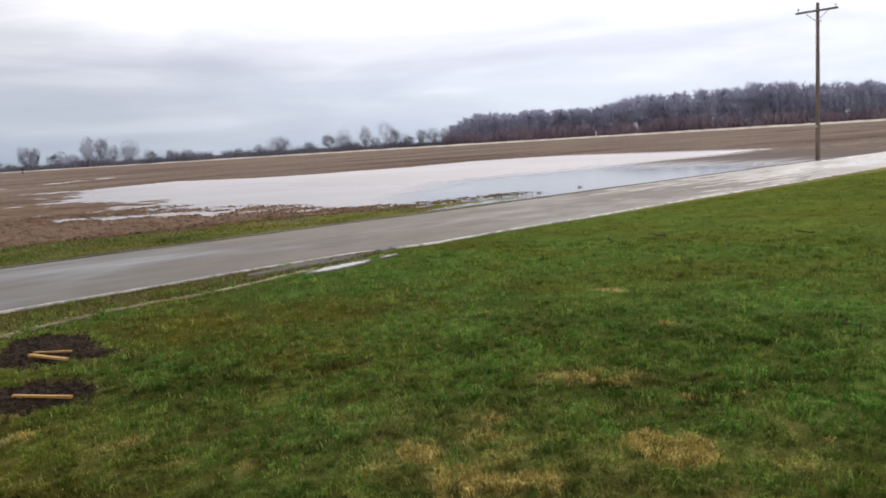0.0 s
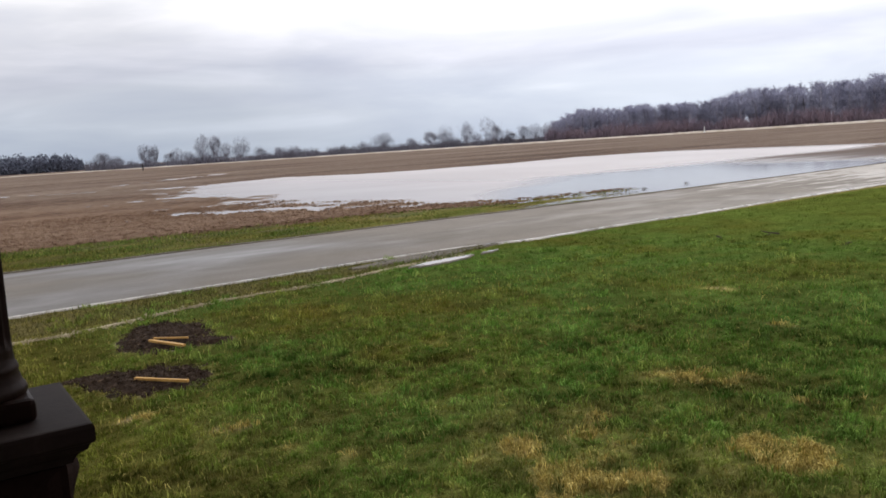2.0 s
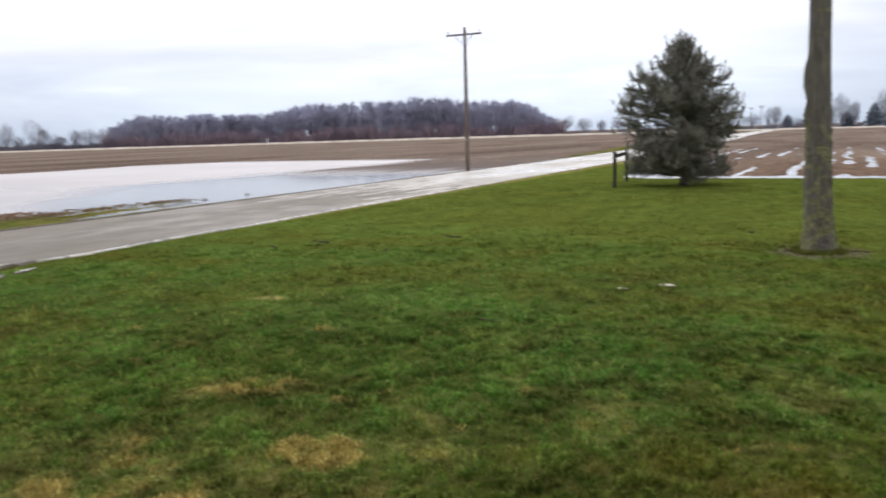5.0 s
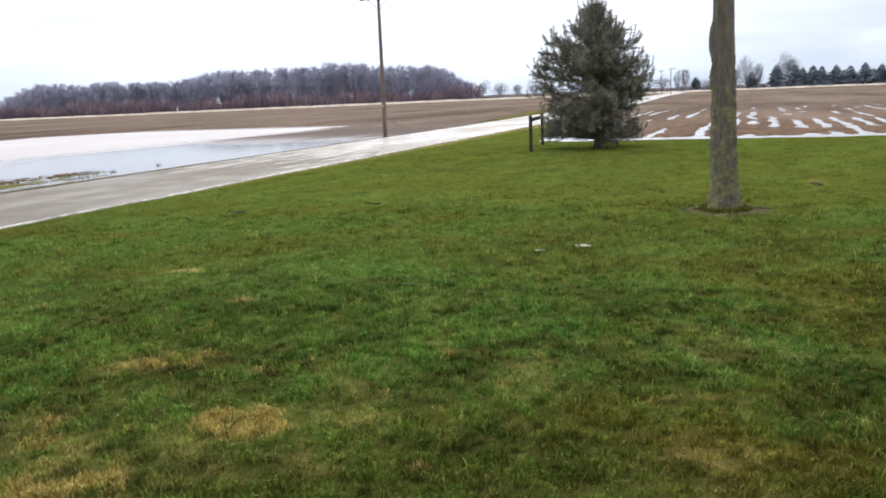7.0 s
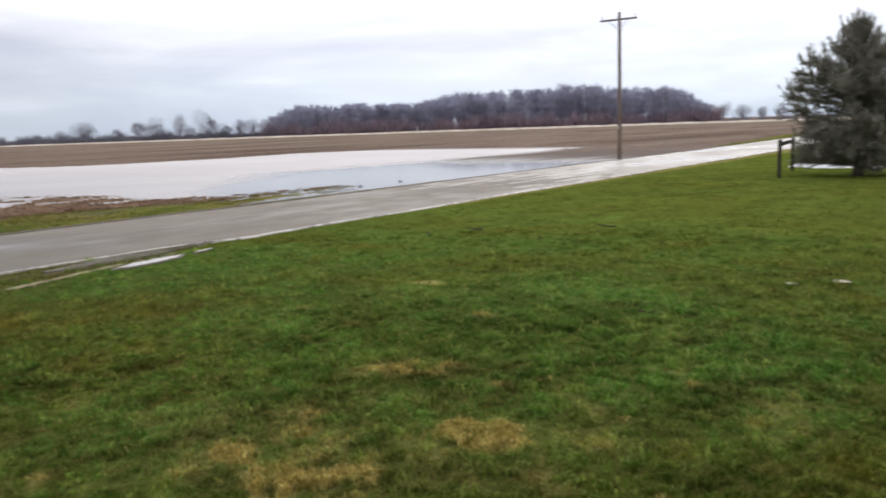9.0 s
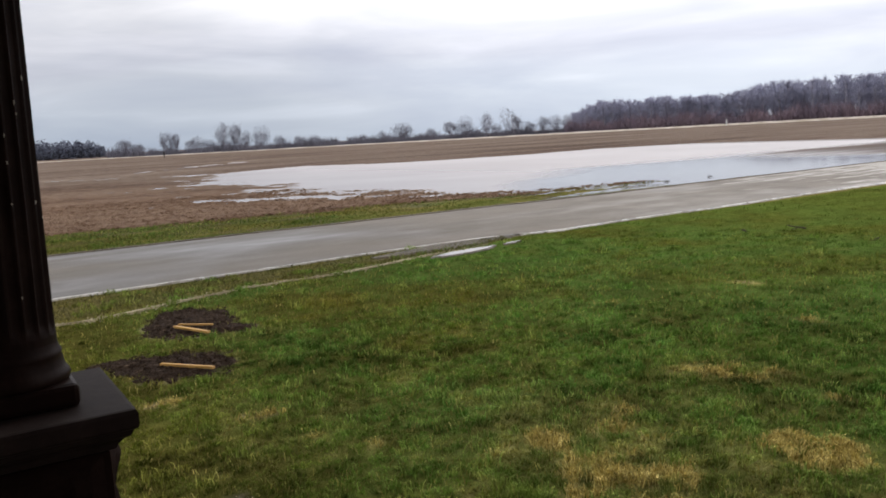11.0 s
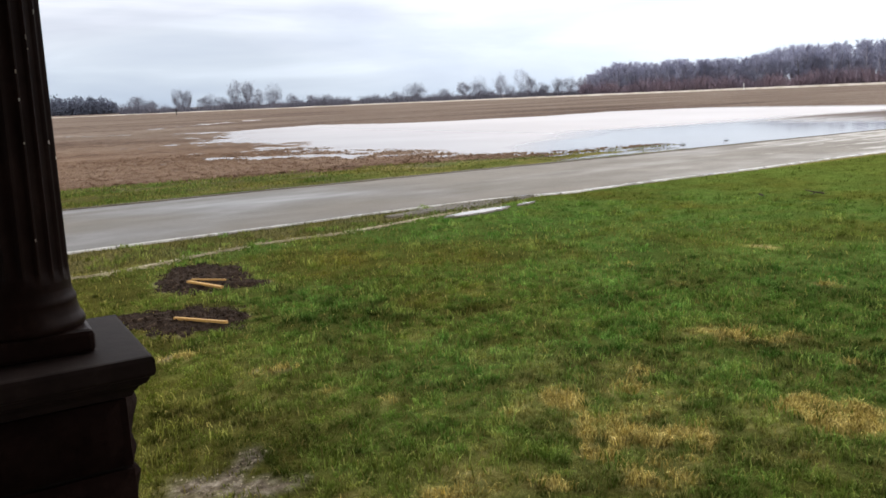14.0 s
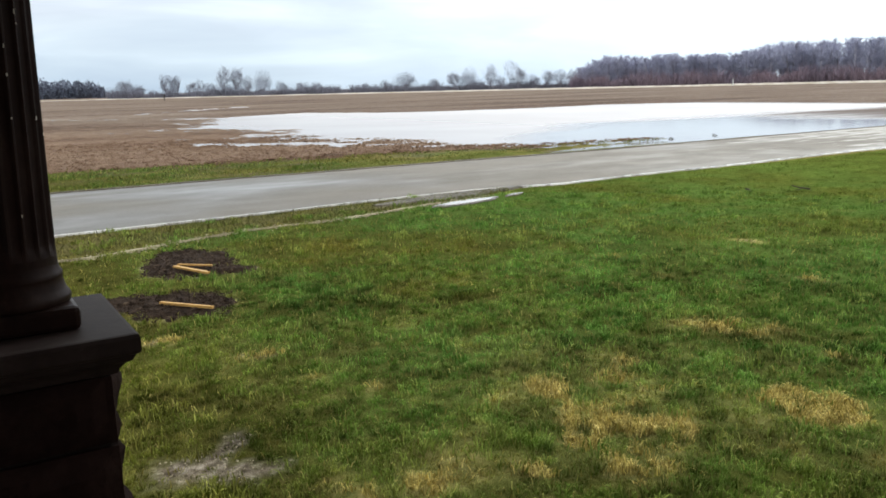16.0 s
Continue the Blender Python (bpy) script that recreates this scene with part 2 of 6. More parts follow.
# bright wet sheen painted as pale asphalt colour further along, patchy at first
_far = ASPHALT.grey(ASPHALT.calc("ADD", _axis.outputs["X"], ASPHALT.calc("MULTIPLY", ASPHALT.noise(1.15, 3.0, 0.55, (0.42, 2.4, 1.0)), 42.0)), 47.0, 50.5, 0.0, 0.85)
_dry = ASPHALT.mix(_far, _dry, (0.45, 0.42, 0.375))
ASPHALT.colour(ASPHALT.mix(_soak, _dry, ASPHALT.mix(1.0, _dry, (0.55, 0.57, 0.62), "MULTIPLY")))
ASPHALT.rough(ASPHALT.grey(_wet, 0.60, 0.95, 0.74, 0.20))
ASPHALT.bump(ASPHALT.calc("MULTIPLY", _grit, ASPHALT.grey(_big, 0.50, 0.58, 1.0, 0.1)), 0.35, 0.01)

WATER = Mat("muddy_floodwater", 0.03, 0.42)
WATER.b.inputs["IOR"].default_value = 1.25
_sep = WATER.add("ShaderNodeSeparateXYZ")
WATER.to(WATER.geo.outputs["Position"], _sep.inputs[0])
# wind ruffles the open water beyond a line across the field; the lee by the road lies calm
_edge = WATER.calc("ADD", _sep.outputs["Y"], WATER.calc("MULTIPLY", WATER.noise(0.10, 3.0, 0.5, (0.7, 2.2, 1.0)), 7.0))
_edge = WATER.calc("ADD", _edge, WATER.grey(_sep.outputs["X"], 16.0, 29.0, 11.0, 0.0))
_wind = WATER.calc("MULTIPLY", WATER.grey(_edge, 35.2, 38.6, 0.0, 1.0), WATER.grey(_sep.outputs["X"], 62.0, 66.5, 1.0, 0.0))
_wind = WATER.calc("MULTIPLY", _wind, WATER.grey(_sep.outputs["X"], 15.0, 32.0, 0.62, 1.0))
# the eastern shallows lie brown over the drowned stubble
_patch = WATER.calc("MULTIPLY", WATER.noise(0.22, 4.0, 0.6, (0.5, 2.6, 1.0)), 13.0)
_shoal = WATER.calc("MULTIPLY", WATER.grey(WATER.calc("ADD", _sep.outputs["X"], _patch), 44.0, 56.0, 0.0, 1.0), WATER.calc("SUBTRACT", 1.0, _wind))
# sky sheen of the ruffled water, painted in as a pale base colour
_pale_sheen = WATER.ramp(WATER.noise(0.08, 3.0), [(0.35, (0.36, 0.315, 0.30)), (0.65, (0.44, 0.395, 0.38))])
WATER.colour(WATER.mix(_wind, WATER.mix(_shoal, (0.085, 0.072, 0.068), (0.150, 0.118, 0.102)), _pale_sheen))
WATER.rough(WATER.calc("MAXIMUM", WATER.grey(_wind, 0, 1, 0.07, 0.30), WATER.calc("MULTIPLY", _shoal, 0.85)))
WATER.to(WATER.grey(_shoal, 0, 1, 0.42, 0.05), WATER.b.inputs["Specular IOR Level"])
WATER.bump(WATER.calc("MULTIPLY", WATER.noise(2.2, 3.0, 0.5, (0.6, 1.6, 1.0)), WATER.grey(_wind, 0, 1, 0.12, 1.0)), 0.25, 0.03)

PUDDLE = Mat("shallow_puddle_water", 0.04, 0.5)
PUDDLE.colour(PUDDLE.ramp(PUDDLE.noise(1.1, 3.0), [(0.35, (0.22, 0.18, 0.15)), (0.65, (0.32, 0.28, 0.25))]))
PUDDLE.rough(PUDDLE.grey(PUDDLE.noise(0.8, 3.0), 0.3, 0.7, 0.04, 0.22))

GRAVEL = Mat("pale_gravel", 0.8, 0.3)
GRAVEL.colour(GRAVEL.vary(GRAVEL.ramp(GRAVEL.noise(3.0, 5.0, 0.65), [(0.3, (0.27, 0.215, 0.130)), (0.6, (0.50, 0.42, 0.28))]), 0.35, GRAVEL.noise(45.0, 3.0, 0.7)))
GRAVEL.bump(GRAVEL.noise(40.0, 4.0, 0.7), 0.8, 0.02)
EDGE = Mat("wet_pale_road_edge", 0.35, 0.5)
EDGE.colour(EDGE.ramp(EDGE.noise(2.6, 5.0, 0.65), [(0.30, (0.20, 0.17, 0.14)), (0.50, (0.46, 0.42, 0.37)), (0.7, (0.62, 0.59, 0.55))]))
EDGE.rough(EDGE.grey(EDGE.noise(1.3, 3.0), 0.35, 0.65, 0.10, 0.6))

MULCH = Mat("dark_mulch", 0.95, 0.08)
MULCH.colour(MULCH.vary(MULCH.ramp(MULCH.noise(16.0, 5.0, 0.7), [(0.3, (0.013, 0.008, 0.005)), (0.54, (0.036, 0.022, 0.014)), (0.72, (0.13, 0.090, 0.055))]), 0.4))
MULCH.bump(MULCH.noise(40.0, 5.0, 0.7), 0.9, 0.04)
MUD = Mat("wet_dark_mud", 0.6, 0.25)
MUD.colour(MUD.ramp(MUD.noise(3.0, 5.0, 0.65), [(0.3, (0.045, 0.034, 0.018)), (0.7, (0.105, 0.082, 0.046))]))
MUD.bump(MUD.noise(20.0, 5.0, 0.7), 0.8, 0.03)
LUMBER = Mat("fresh_yellow_lumber", 0.55, 0.4)
LUMBER.colour(LUMBER.vary(LUMBER.ramp(LUMBER.noise(7.0, 5.0, 0.6, (0.6, 9.0, 9.0), True), [(0.3, (0.36, 0.185, 0.040)), (0.6, (0.56, 0.32, 0.080)), (0.8, (0.64, 0.42, 0.14))]), 0.15, LUMBER.noise(30, 3, 0.6, local=True)))
LUMBER.bump(LUMBER.noise(12.0, 4.0, 0.6, (0.6, 9.0, 9.0), True), 0.3, 0.003)

# aerial haze is painted into the twig colour: paler and bluer than bare wood
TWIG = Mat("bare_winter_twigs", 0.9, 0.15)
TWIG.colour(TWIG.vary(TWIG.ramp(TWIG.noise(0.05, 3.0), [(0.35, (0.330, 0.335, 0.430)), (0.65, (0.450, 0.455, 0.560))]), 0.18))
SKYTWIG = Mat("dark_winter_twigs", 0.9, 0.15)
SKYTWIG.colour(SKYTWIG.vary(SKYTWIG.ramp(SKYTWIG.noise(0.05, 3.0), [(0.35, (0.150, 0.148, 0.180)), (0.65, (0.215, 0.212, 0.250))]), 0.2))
# bark colour lightened to paint in haze and sky-lit trunks
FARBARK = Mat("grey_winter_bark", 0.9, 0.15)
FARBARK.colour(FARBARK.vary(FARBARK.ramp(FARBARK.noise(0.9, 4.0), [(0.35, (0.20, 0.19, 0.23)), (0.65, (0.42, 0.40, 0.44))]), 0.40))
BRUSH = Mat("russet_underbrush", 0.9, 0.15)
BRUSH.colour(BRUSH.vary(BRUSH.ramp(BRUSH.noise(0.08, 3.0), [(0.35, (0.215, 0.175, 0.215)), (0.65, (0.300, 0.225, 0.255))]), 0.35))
# haze of distance painted in: much paler and bluer than conifer green
FARPINE = Mat("hazed_far_conifer", 0.9, 0.15)
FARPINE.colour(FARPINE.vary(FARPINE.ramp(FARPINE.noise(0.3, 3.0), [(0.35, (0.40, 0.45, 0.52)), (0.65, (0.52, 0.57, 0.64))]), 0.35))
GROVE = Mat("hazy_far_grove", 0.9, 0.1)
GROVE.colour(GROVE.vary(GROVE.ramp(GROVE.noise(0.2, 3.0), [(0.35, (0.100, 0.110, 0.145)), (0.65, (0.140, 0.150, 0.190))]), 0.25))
# pale colour for the bright sheen line along the far field edge
PALEBANK = Mat("pale_edge_line", 0.9, 0.15)
PALEBANK.colour(PALEBANK.vary(PALEBANK.ramp(PALEBANK.noise(0.25, 5.0, 0.6), [(0.3, (0.36, 0.30, 0.22)), (0.6, (0.58, 0.52, 0.44))]), 0.25, PALEBANK.noise(3.0, 4.0)))

# glare haze painted into the needle colour, lighter than real needles
NEEDLE = Mat("pine_needles", 0.6, 0.3)
NEEDLE.colour(NEEDLE.vary(NEEDLE.ramp(NEEDLE.noise(1.4, 3.0), [(0.35, (0.140, 0.136, 0.102)), (0.65, (0.294, 0.286, 0.240))]), 0.45))
PINEBARK = Mat("pine_bark", 0.9, 0.2)
PINEBARK.colour(PINEBARK.ramp(PINEBARK.noise(9.0, 5.0, 0.6, (1, 1, 0.3)), [(0.35, (0.045, 0.034, 0.026)), (0.65, (0.11, 0.085, 0.068))]))
PINEBARK.bump(PINEBARK.noise(14.0, 5.0, 0.6, (1, 1, 0.3)), 0.8, 0.03)
BARK = Mat("lichened_maple_bark", 0.85, 0.25)
_bz = BARK.add("ShaderNodeSeparateXYZ")
BARK.to(BARK.geo.outputs["Position"], _bz.inputs[0])
_lich = BARK.grey(BARK.calc("ADD", BARK.grey(_bz.outputs["Z"], 0.4, 2.8, 0.09, -0.07), BARK.calc("ADD", BARK.noise(4.5, 5.0, 0.65, warp=0.5), BARK.grey(BARK.noise(1.1, 2.0), 0.3, 0.7, -0.10, 0.10))), 0.50, 0.58)
_bk = BARK.ramp(BARK.noise(11.0, 6.0, 0.65, (1.6, 1.6, 0.28)), [(0.32, (0.095, 0.085, 0.068)), (0.55, (0.165, 0.150, 0.124)), (0.75, (0.235, 0.220, 0.195))])
BARK.colour(BARK.mix(_lich, _bk, BARK.ramp(BARK.noise(20.0, 4.0), [(0.3, (0.13, 0.126, 0.062)), (0.7, (0.31, 0.300, 0.165))])))
BARK.bump(BARK.noise(13.0, 6.0, 0.65, (1.8, 1.8, 0.30)), 1.0, 0.04)

POLEWOOD = Mat("creosoted_pole_wood", 0.8, 0.25)
POLEWOOD.colour(POLEWOOD.ramp(POLEWOOD.noise(6.0, 5.0, 0.6, (3, 3, 0.15)), [(0.3, (0.10, 0.074, 0.058)), (0.6, (0.20, 0.155, 0.125)), (0.8, (0.28, 0.23, 0.20))]))
POLEWOOD.bump(POLEWOOD.noise(9.0, 5.0, 0.6, (3, 3, 0.12)), 0.6, 0.01)
ARMWOOD = Mat("weathered_grey_timber", 0.85, 0.2)
ARMWOOD.colour(ARMWOOD.ramp(ARMWOOD.noise(5.0, 5.0, 0.6, (3, 0.3, 3)), [(0.3, (0.14, 0.12, 0.11)), (0.7, (0.27, 0.24, 0.22))]))
STEEL = Mat("galvanised_steel", 0.45, 0.5, 0.9)
STEEL.colour(STEEL.ramp(STEEL.noise(20.0, 3.0), [(0.3, (0.35, 0.36, 0.37)), (0.7, (0.55, 0.56, 0.57))]))
PORCELAIN = Mat("insulator_porcelain", 0.2, 0.5)
PORCELAIN.colour(PORCELAIN.ramp(PORCELAIN.noise(30.0, 2.0), [(0.3, (0.42, 0.42, 0.43)), (0.7, (0.56, 0.56, 0.57))]))
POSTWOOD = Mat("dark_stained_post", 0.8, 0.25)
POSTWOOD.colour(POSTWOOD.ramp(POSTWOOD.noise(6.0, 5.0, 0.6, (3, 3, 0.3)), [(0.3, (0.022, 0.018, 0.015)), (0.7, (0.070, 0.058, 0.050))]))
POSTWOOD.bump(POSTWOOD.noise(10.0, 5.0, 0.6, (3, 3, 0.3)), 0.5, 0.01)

PAINT = Mat("dark_brown_gloss_paint", 0.5, 0.04)
PAINT.colour(PAINT.ramp(PAINT.noise(18.0, 6.0, 0.7, (1, 1, 0.5)), [(0.30, (0.0090, 0.0044, 0.0034)), (0.55, (0.0155, 0.0080, 0.0062)), (0.72, (0.024, 0.0135, 0.0105)), (0.84, (0.08, 0.066, 0.056))]))
PAINT.rough(PAINT.grey(PAINT.noise(5.0, 4.0), 0.3, 0.7, 0.34, 0.6))
PAINT.bump(PAINT.noise(34.0, 5.0, 0.7), 0.25, 0.004)
CAPSTONE = Mat("painted_capstone", 0.66, 0.08)
CAPSTONE.colour(CAPSTONE.ramp(CAPSTONE.noise(12.0, 6.0, 0.7), [(0.30, (0.0105, 0.0060, 0.0048)), (0.60, (0.019, 0.0118, 0.0098)), (0.8, (0.040, 0.029, 0.025))]))
CAPSTONE.bump(CAPSTONE.noise(30.0, 5.0, 0.7), 0.3, 0.004)
ROCKFACE = Mat("painted_rock_faced_block", 0.85, 0.02)
ROCKFACE.colour(ROCKFACE.ramp(ROCKFACE.noise(10.0, 6.0, 0.7), [(0.30, (0.0070, 0.0036, 0.0028)), (0.65, (0.0155, 0.0082, 0.0064)), (0.8, (0.030, 0.020, 0.016))]))
ROCKFACE.bump(ROCKFACE.noise(22.0, 6.0, 0.7), 0.6, 0.012)
MORTAR = Mat("dark_mortar", 0.9, 0.2)
MORTAR.colour(MORTAR.ramp(MORTAR.noise(30.0, 4.0), [(0.3, (0.006, 0.004, 0.003)), (0.7, (0.012, 0.008, 0.007))]))
CONCRETE = Mat("porch_concrete", 0.8, 0.3)
CONCRETE.colour(CONCRETE.ramp(CONCRETE.noise(4.0, 6.0, 0.65), [(0.3, (0.20, 0.19, 0.175)), (0.7, (0.33, 0.315, 0.29))]))
CEIL = Mat("porch_ceiling_paint", 0.7, 0.3)
CEIL.colour(CEIL.ramp(CEIL.noise(2.0, 5.0), [(0.3, (0.16, 0.12, 0.10)), (0.7, (0.22, 0.17, 0.15))]))
BRICK = Mat("house_brick", 0.85, 0.25)
BRICK.colour(BRICK.ramp(BRICK.noise(2.5, 5.0), [(0.3, (0.13, 0.065, 0.050)), (0.7, (0.21, 0.11, 0.085))]))
ROOFING = Mat("roof_shingle", 0.9, 0.2)
ROOFING.colour(ROOFING.ramp(ROOFING.noise(3.0, 5.0), [(0.3, (0.05, 0.047, 0.045)), (0.7, (0.10, 0.095, 0.09))]))
STONE = Mat("pale_flat_stone", 0.7, 0.3)
STONE.colour(STONE.ramp(STONE.noise(20.0, 5.0), [(0.3, (0.36, 0.32, 0.25)), (0.7, (0.62, 0.57, 0.47))]))
WEED = Mat("dark_weed_clump", 0.85, 0.2)
WEED.colour(WEED.vary(WEED.ramp(WEED.noise(9.0, 4.0), [(0.3, (0.050, 0.044, 0.030)), (0.7, (0.13, 0.108, 0.075))]), 0.4))
WHITEPAINT = Mat("white_marker_paint", 0.5, 0.4)
WHITEPAINT.colour(WHITEPAINT.ramp(WHITEPAINT.noise(6.0, 3.0), [(0.3, (0.66, 0.66, 0.64)), (0.7, (0.80, 0.80, 0.78))]))


# ---- mesh helpers ----
def link_mesh(name, verts, faces, material, parent=None, label="", smooth=False, attrs=None):
    """faces: an (n, 3) or (n, 4) array, or a list of both."""
    me = bpy.data.meshes.new(name)
    verts = np.asarray(verts, np.float32)
    groups = [np.asarray(f, np.int32) for f in (faces if isinstance(faces, list) else [faces]) if len(f)]
    me.vertices.add(len(verts))
    me.vertices.foreach_set("co", verts.ravel())
    loops = np.concatenate([g.ravel() for g in groups])
    sizes = np.concatenate([np.full(len(g), g.shape[1], np.int32) for g in groups])
    me.loops.add(len(loops))
    me.loops.foreach_set("vertex_index", loops)
    me.polygons.add(len(sizes))
    me.polygons.foreach_set("loop_start", np.r_[0, np.cumsum(sizes)[:-1]].astype(np.int32))
    me.polygons.foreach_set("use_smooth", np.full(len(sizes), smooth))
    for key, values in (attrs or {}).items():
        me.attributes.new(key, "FLOAT", "POINT").data.foreach_set("value", np.asarray(values, np.float32))
    me.update(calc_edges=True)
    me.materials.append(material.m)
    ob = new(name, me)
    if parent is not None:
        ob.parent = parent
    if label:
        tagged(ob, label)
    return ob


def part(name, bm, material, parent=None, label="", smooth=False):
    """Links a bmesh as ONE mesh object, under a thing or a part."""
    me = bpy.data.meshes.new(name)
    bmesh.ops.recalc_face_normals(bm, faces=bm.faces)
    bm.to_mesh(me)
    bm.free()
    me.polygons.foreach_set("use_smooth", np.full(len(me.polygons), smooth))
    me.materials.append(material.m)
    ob = new(name, me)
    if parent is not None:
        ob.parent = parent
    if label:
        tagged(ob, label)
    return ob


def thing(name, label, category, at=(0, 0, 0), group="", turn=0.0):
    ob = new(name)
    ob.empty_display_size = 0.2
    ob.matrix_world = pose(*at, 0, 0, turn)
    return tagged(ob, label, category, group)


def box_bm(size, at=(0, 0, 0), bevel=0.0, turn=None):
    bm = bmesh.new()
    bmesh.ops.create_cube(bm, size=1.0)
    bmesh.ops.scale(bm, vec=size, verts=bm.verts)
    if bevel:
        bmesh.ops.bevel(bm, geom=list(bm.edges), offset=bevel, segments=2, affect="EDGES", profile=0.5)
    m = Matrix.Translation(at) @ (turn if turn is not None else Matrix.Identity(4))
    bmesh.ops.transform(bm, matrix=m, verts=bm.verts)
    return bm


def lathe(profile, sides, wobble=None):
    """Verts and quads of a turned form: profile of (radius, z)."""
    a = np.linspace(0, 2 * np.pi, sides, endpoint=False)
    rows = []
    for k, (r, z) in enumerate(profile):
        rr = r * (np.ones(sides) if wobble is None else wobble(a, z))
        rows.append(np.c_[rr * np.cos(a), rr * np.sin(a), np.full(sides, z)])
    v = np.concatenate(rows)
    i = np.arange(sides)
    j = (i + 1) % sides
    f = np.concatenate([np.c_[k * sides + i, k * sides + j, (k + 1) * sides + j, (k + 1) * sides + i] for k in range(len(profile) - 1)])
    return v, f


def hash2(ix, iy, seed):
    h = (ix.astype(np.int64) * 374761393 + iy.astype(np.int64) * 668265263 + seed * 974711) & 0x7FFFFFFF
    h = ((h ^ (h >> 13)) * 1274126177) & 0x7FFFFFFF
    return ((h ^ (h >> 16)) & 0xFFFF) / 65535.0


def vnoise(x, y, seed=0):
    """Value noise, 0 to 1, on arrays."""
    ix, iy = np.floor(x), np.floor(y)
    fx, fy = x - ix, y - iy
    fx, fy = fx * fx * (3 - 2 * fx), fy * fy * (3 - 2 * fy)
    a, b = hash2(ix, iy, seed), hash2(ix + 1, iy, seed)
    c, d = hash2(ix, iy + 1, seed), hash2(ix + 1, iy + 1, seed)
    return (a * (1 - fx) + b * fx) * (1 - fy) + (c * (1 - fx) + d * fx) * fy


def fbm(x, y, seed=0, octaves=4):
    total, amp, norm = 0.0, 1.0, 0.0
    for k in range(octaves):
        total = total + amp * vnoise(x * 2**k + 17.3 * k, y * 2**k - 9.1 * k, seed + k)
        norm, amp = norm + amp, amp * 0.55
    return total / norm


def inside_dist(px, py, poly):
    """Signed distance to a polygon, positive within."""
    best, inside = np.full(px.shape, 1e9), np.zeros(px.shape, bool)
    for (ax, ay), (bx, by) in zip(poly, poly[1:] + poly[:1]):
        ex, ey = bx - ax, by - ay
        t = np.clip(((px - ax) * ex + (py - ay) * ey) / (ex * ex + ey * ey), 0, 1)
        best = np.minimum(best, np.hypot(px - ax - t * ex, py - ay - t * ey))
        inside ^= ((ay > py) != (by > py)) & (px < (bx - ax) * (py - ay) / (by - ay + 1e-12) + ax)
    return np.where(inside, best, -best)


def step(a, b, x):
    t = np.clip((x - a) / (b - a), 0, 1)
    return t * t * (3 - 2 * t)


def grid_faces(nx, ny):
    i, j = np.meshgrid(np.arange(nx - 1), np.arange(ny - 1))
    a = (j * nx + i).ravel()
    return np.c_[a, a + 1, a + nx + 1, a + nx]

# ---- the lie of the land ----
WATER_Z = -0.05
ROAD_NEAR, ROAD_FAR = 13.32, 19.30
POND = [(12.2, 34), (11.9, 32.4), (13.0, 31.6), (14.4, 31.2), (15.0, 29.6), (15.5, 27.6), (15.7, 25.2), (16.6, 23.8), (18.4, 23.0), (22.4, 22.4), (23.8, 21.6), (24.6, 19.8), (32, 19.75), (42, 19.75), (52, 20.0), (61, 21.0),
        (68, 23.0), (73, 27), (73, 32), (66, 36), (65.5, 42), (66.5, 50), (65, 57), (56, 61.5), (47, 60), (42, 61), (37, 62), (33.5, 64.5), (30, 72.5), (23, 69.5), (19.6, 66), (17.0, 58), (14.2, 52), (12.4, 48.2), (13.2, 45.8), (16.2, 42.2), (14.2, 39.2), (13.0, 37.2)]


def verge_edge(x):
    """How far from the road's far side the grass verge reaches."""
    return np.interp(x, [-60, 3, 8, 13, 16, 18, 20, 21, 22.6, 23.3, 24.2, 26, 32, 62, 78, 95, 140, 400], [24.5, 24.3, 23.9, 23.3, 22.5, 22.0, 22.0, 21.7, 21.2, 20.8, 20.4, 19.95, 19.9, 20.1, 22.0, 23.8, 24.0, 24.0])


def channel(x, y):
    """Shallow water between the road and the outer strip of the verge: 1 within."""
    inner = np.interp(x, [15.2, 16.5, 18, 21, 22.2, 23.2], [19.9, 20.5, 21.0, 21.2, 21.2, 21.6])
    rag = 0.5 * (fbm(x * 1.5, y * 1.5, 191) - 0.5)
    return step(0.0, 0.14, y - 19.66 + 0.4 * rag) * step(0.0, 0.22, inner - y + rag) * step(15.4, 16.2, x + rag)


def lawn_edge(x):
    """The gravel line between the mown lawn and the rough roadside grass."""
    return np.interp(x, [-25, 0.4, 1.0, 1.5, 2.15, 2.8, 3.7, 4.8, 5.5, 6.45, 7.2, 8.7, 10.0], [9.2, 11.16, 11.20, 11.17, 11.38, 11.62, 11.88, 11.90, 12.0, 12.22, 12.44, 12.75, 13.2])


def east_limit(y):
    """Where the lawn ends to the east; beside the road its grass runs on as a broad verge."""
    return np.interp(y, [-60, 8.2, 9.6, 11.2, 12.4, 13.4], [35.25, 35.25, 36.5, 46.0, 70.0, 78.0]) + 0.5 * (fbm(y * 0.8, y * 0, 85) - 0.5)


def bend(x):
    """How far the road swings aside as it goes."""
    return np.interp(x, [16, 24, 34, 44, 54, 66, 90, 120, 200, 520, 4000], [0, 0.3, 0.55, 0.7, 1.0, 1.5, 2.5, 4.0, 10.0, 27, 200])


def road_near(x):
    """The near edge of the asphalt, pushed back where mud has spread over it."""
    return ROAD_NEAR + bend(x) + np.interp(x, [-10, 1, 3, 5, 7.5, 9, 11, 13.5, 18], [-0.1, -0.1, -0.02, 0.1, 0.26, 0.26, -0.08, 0.08, 0.12])


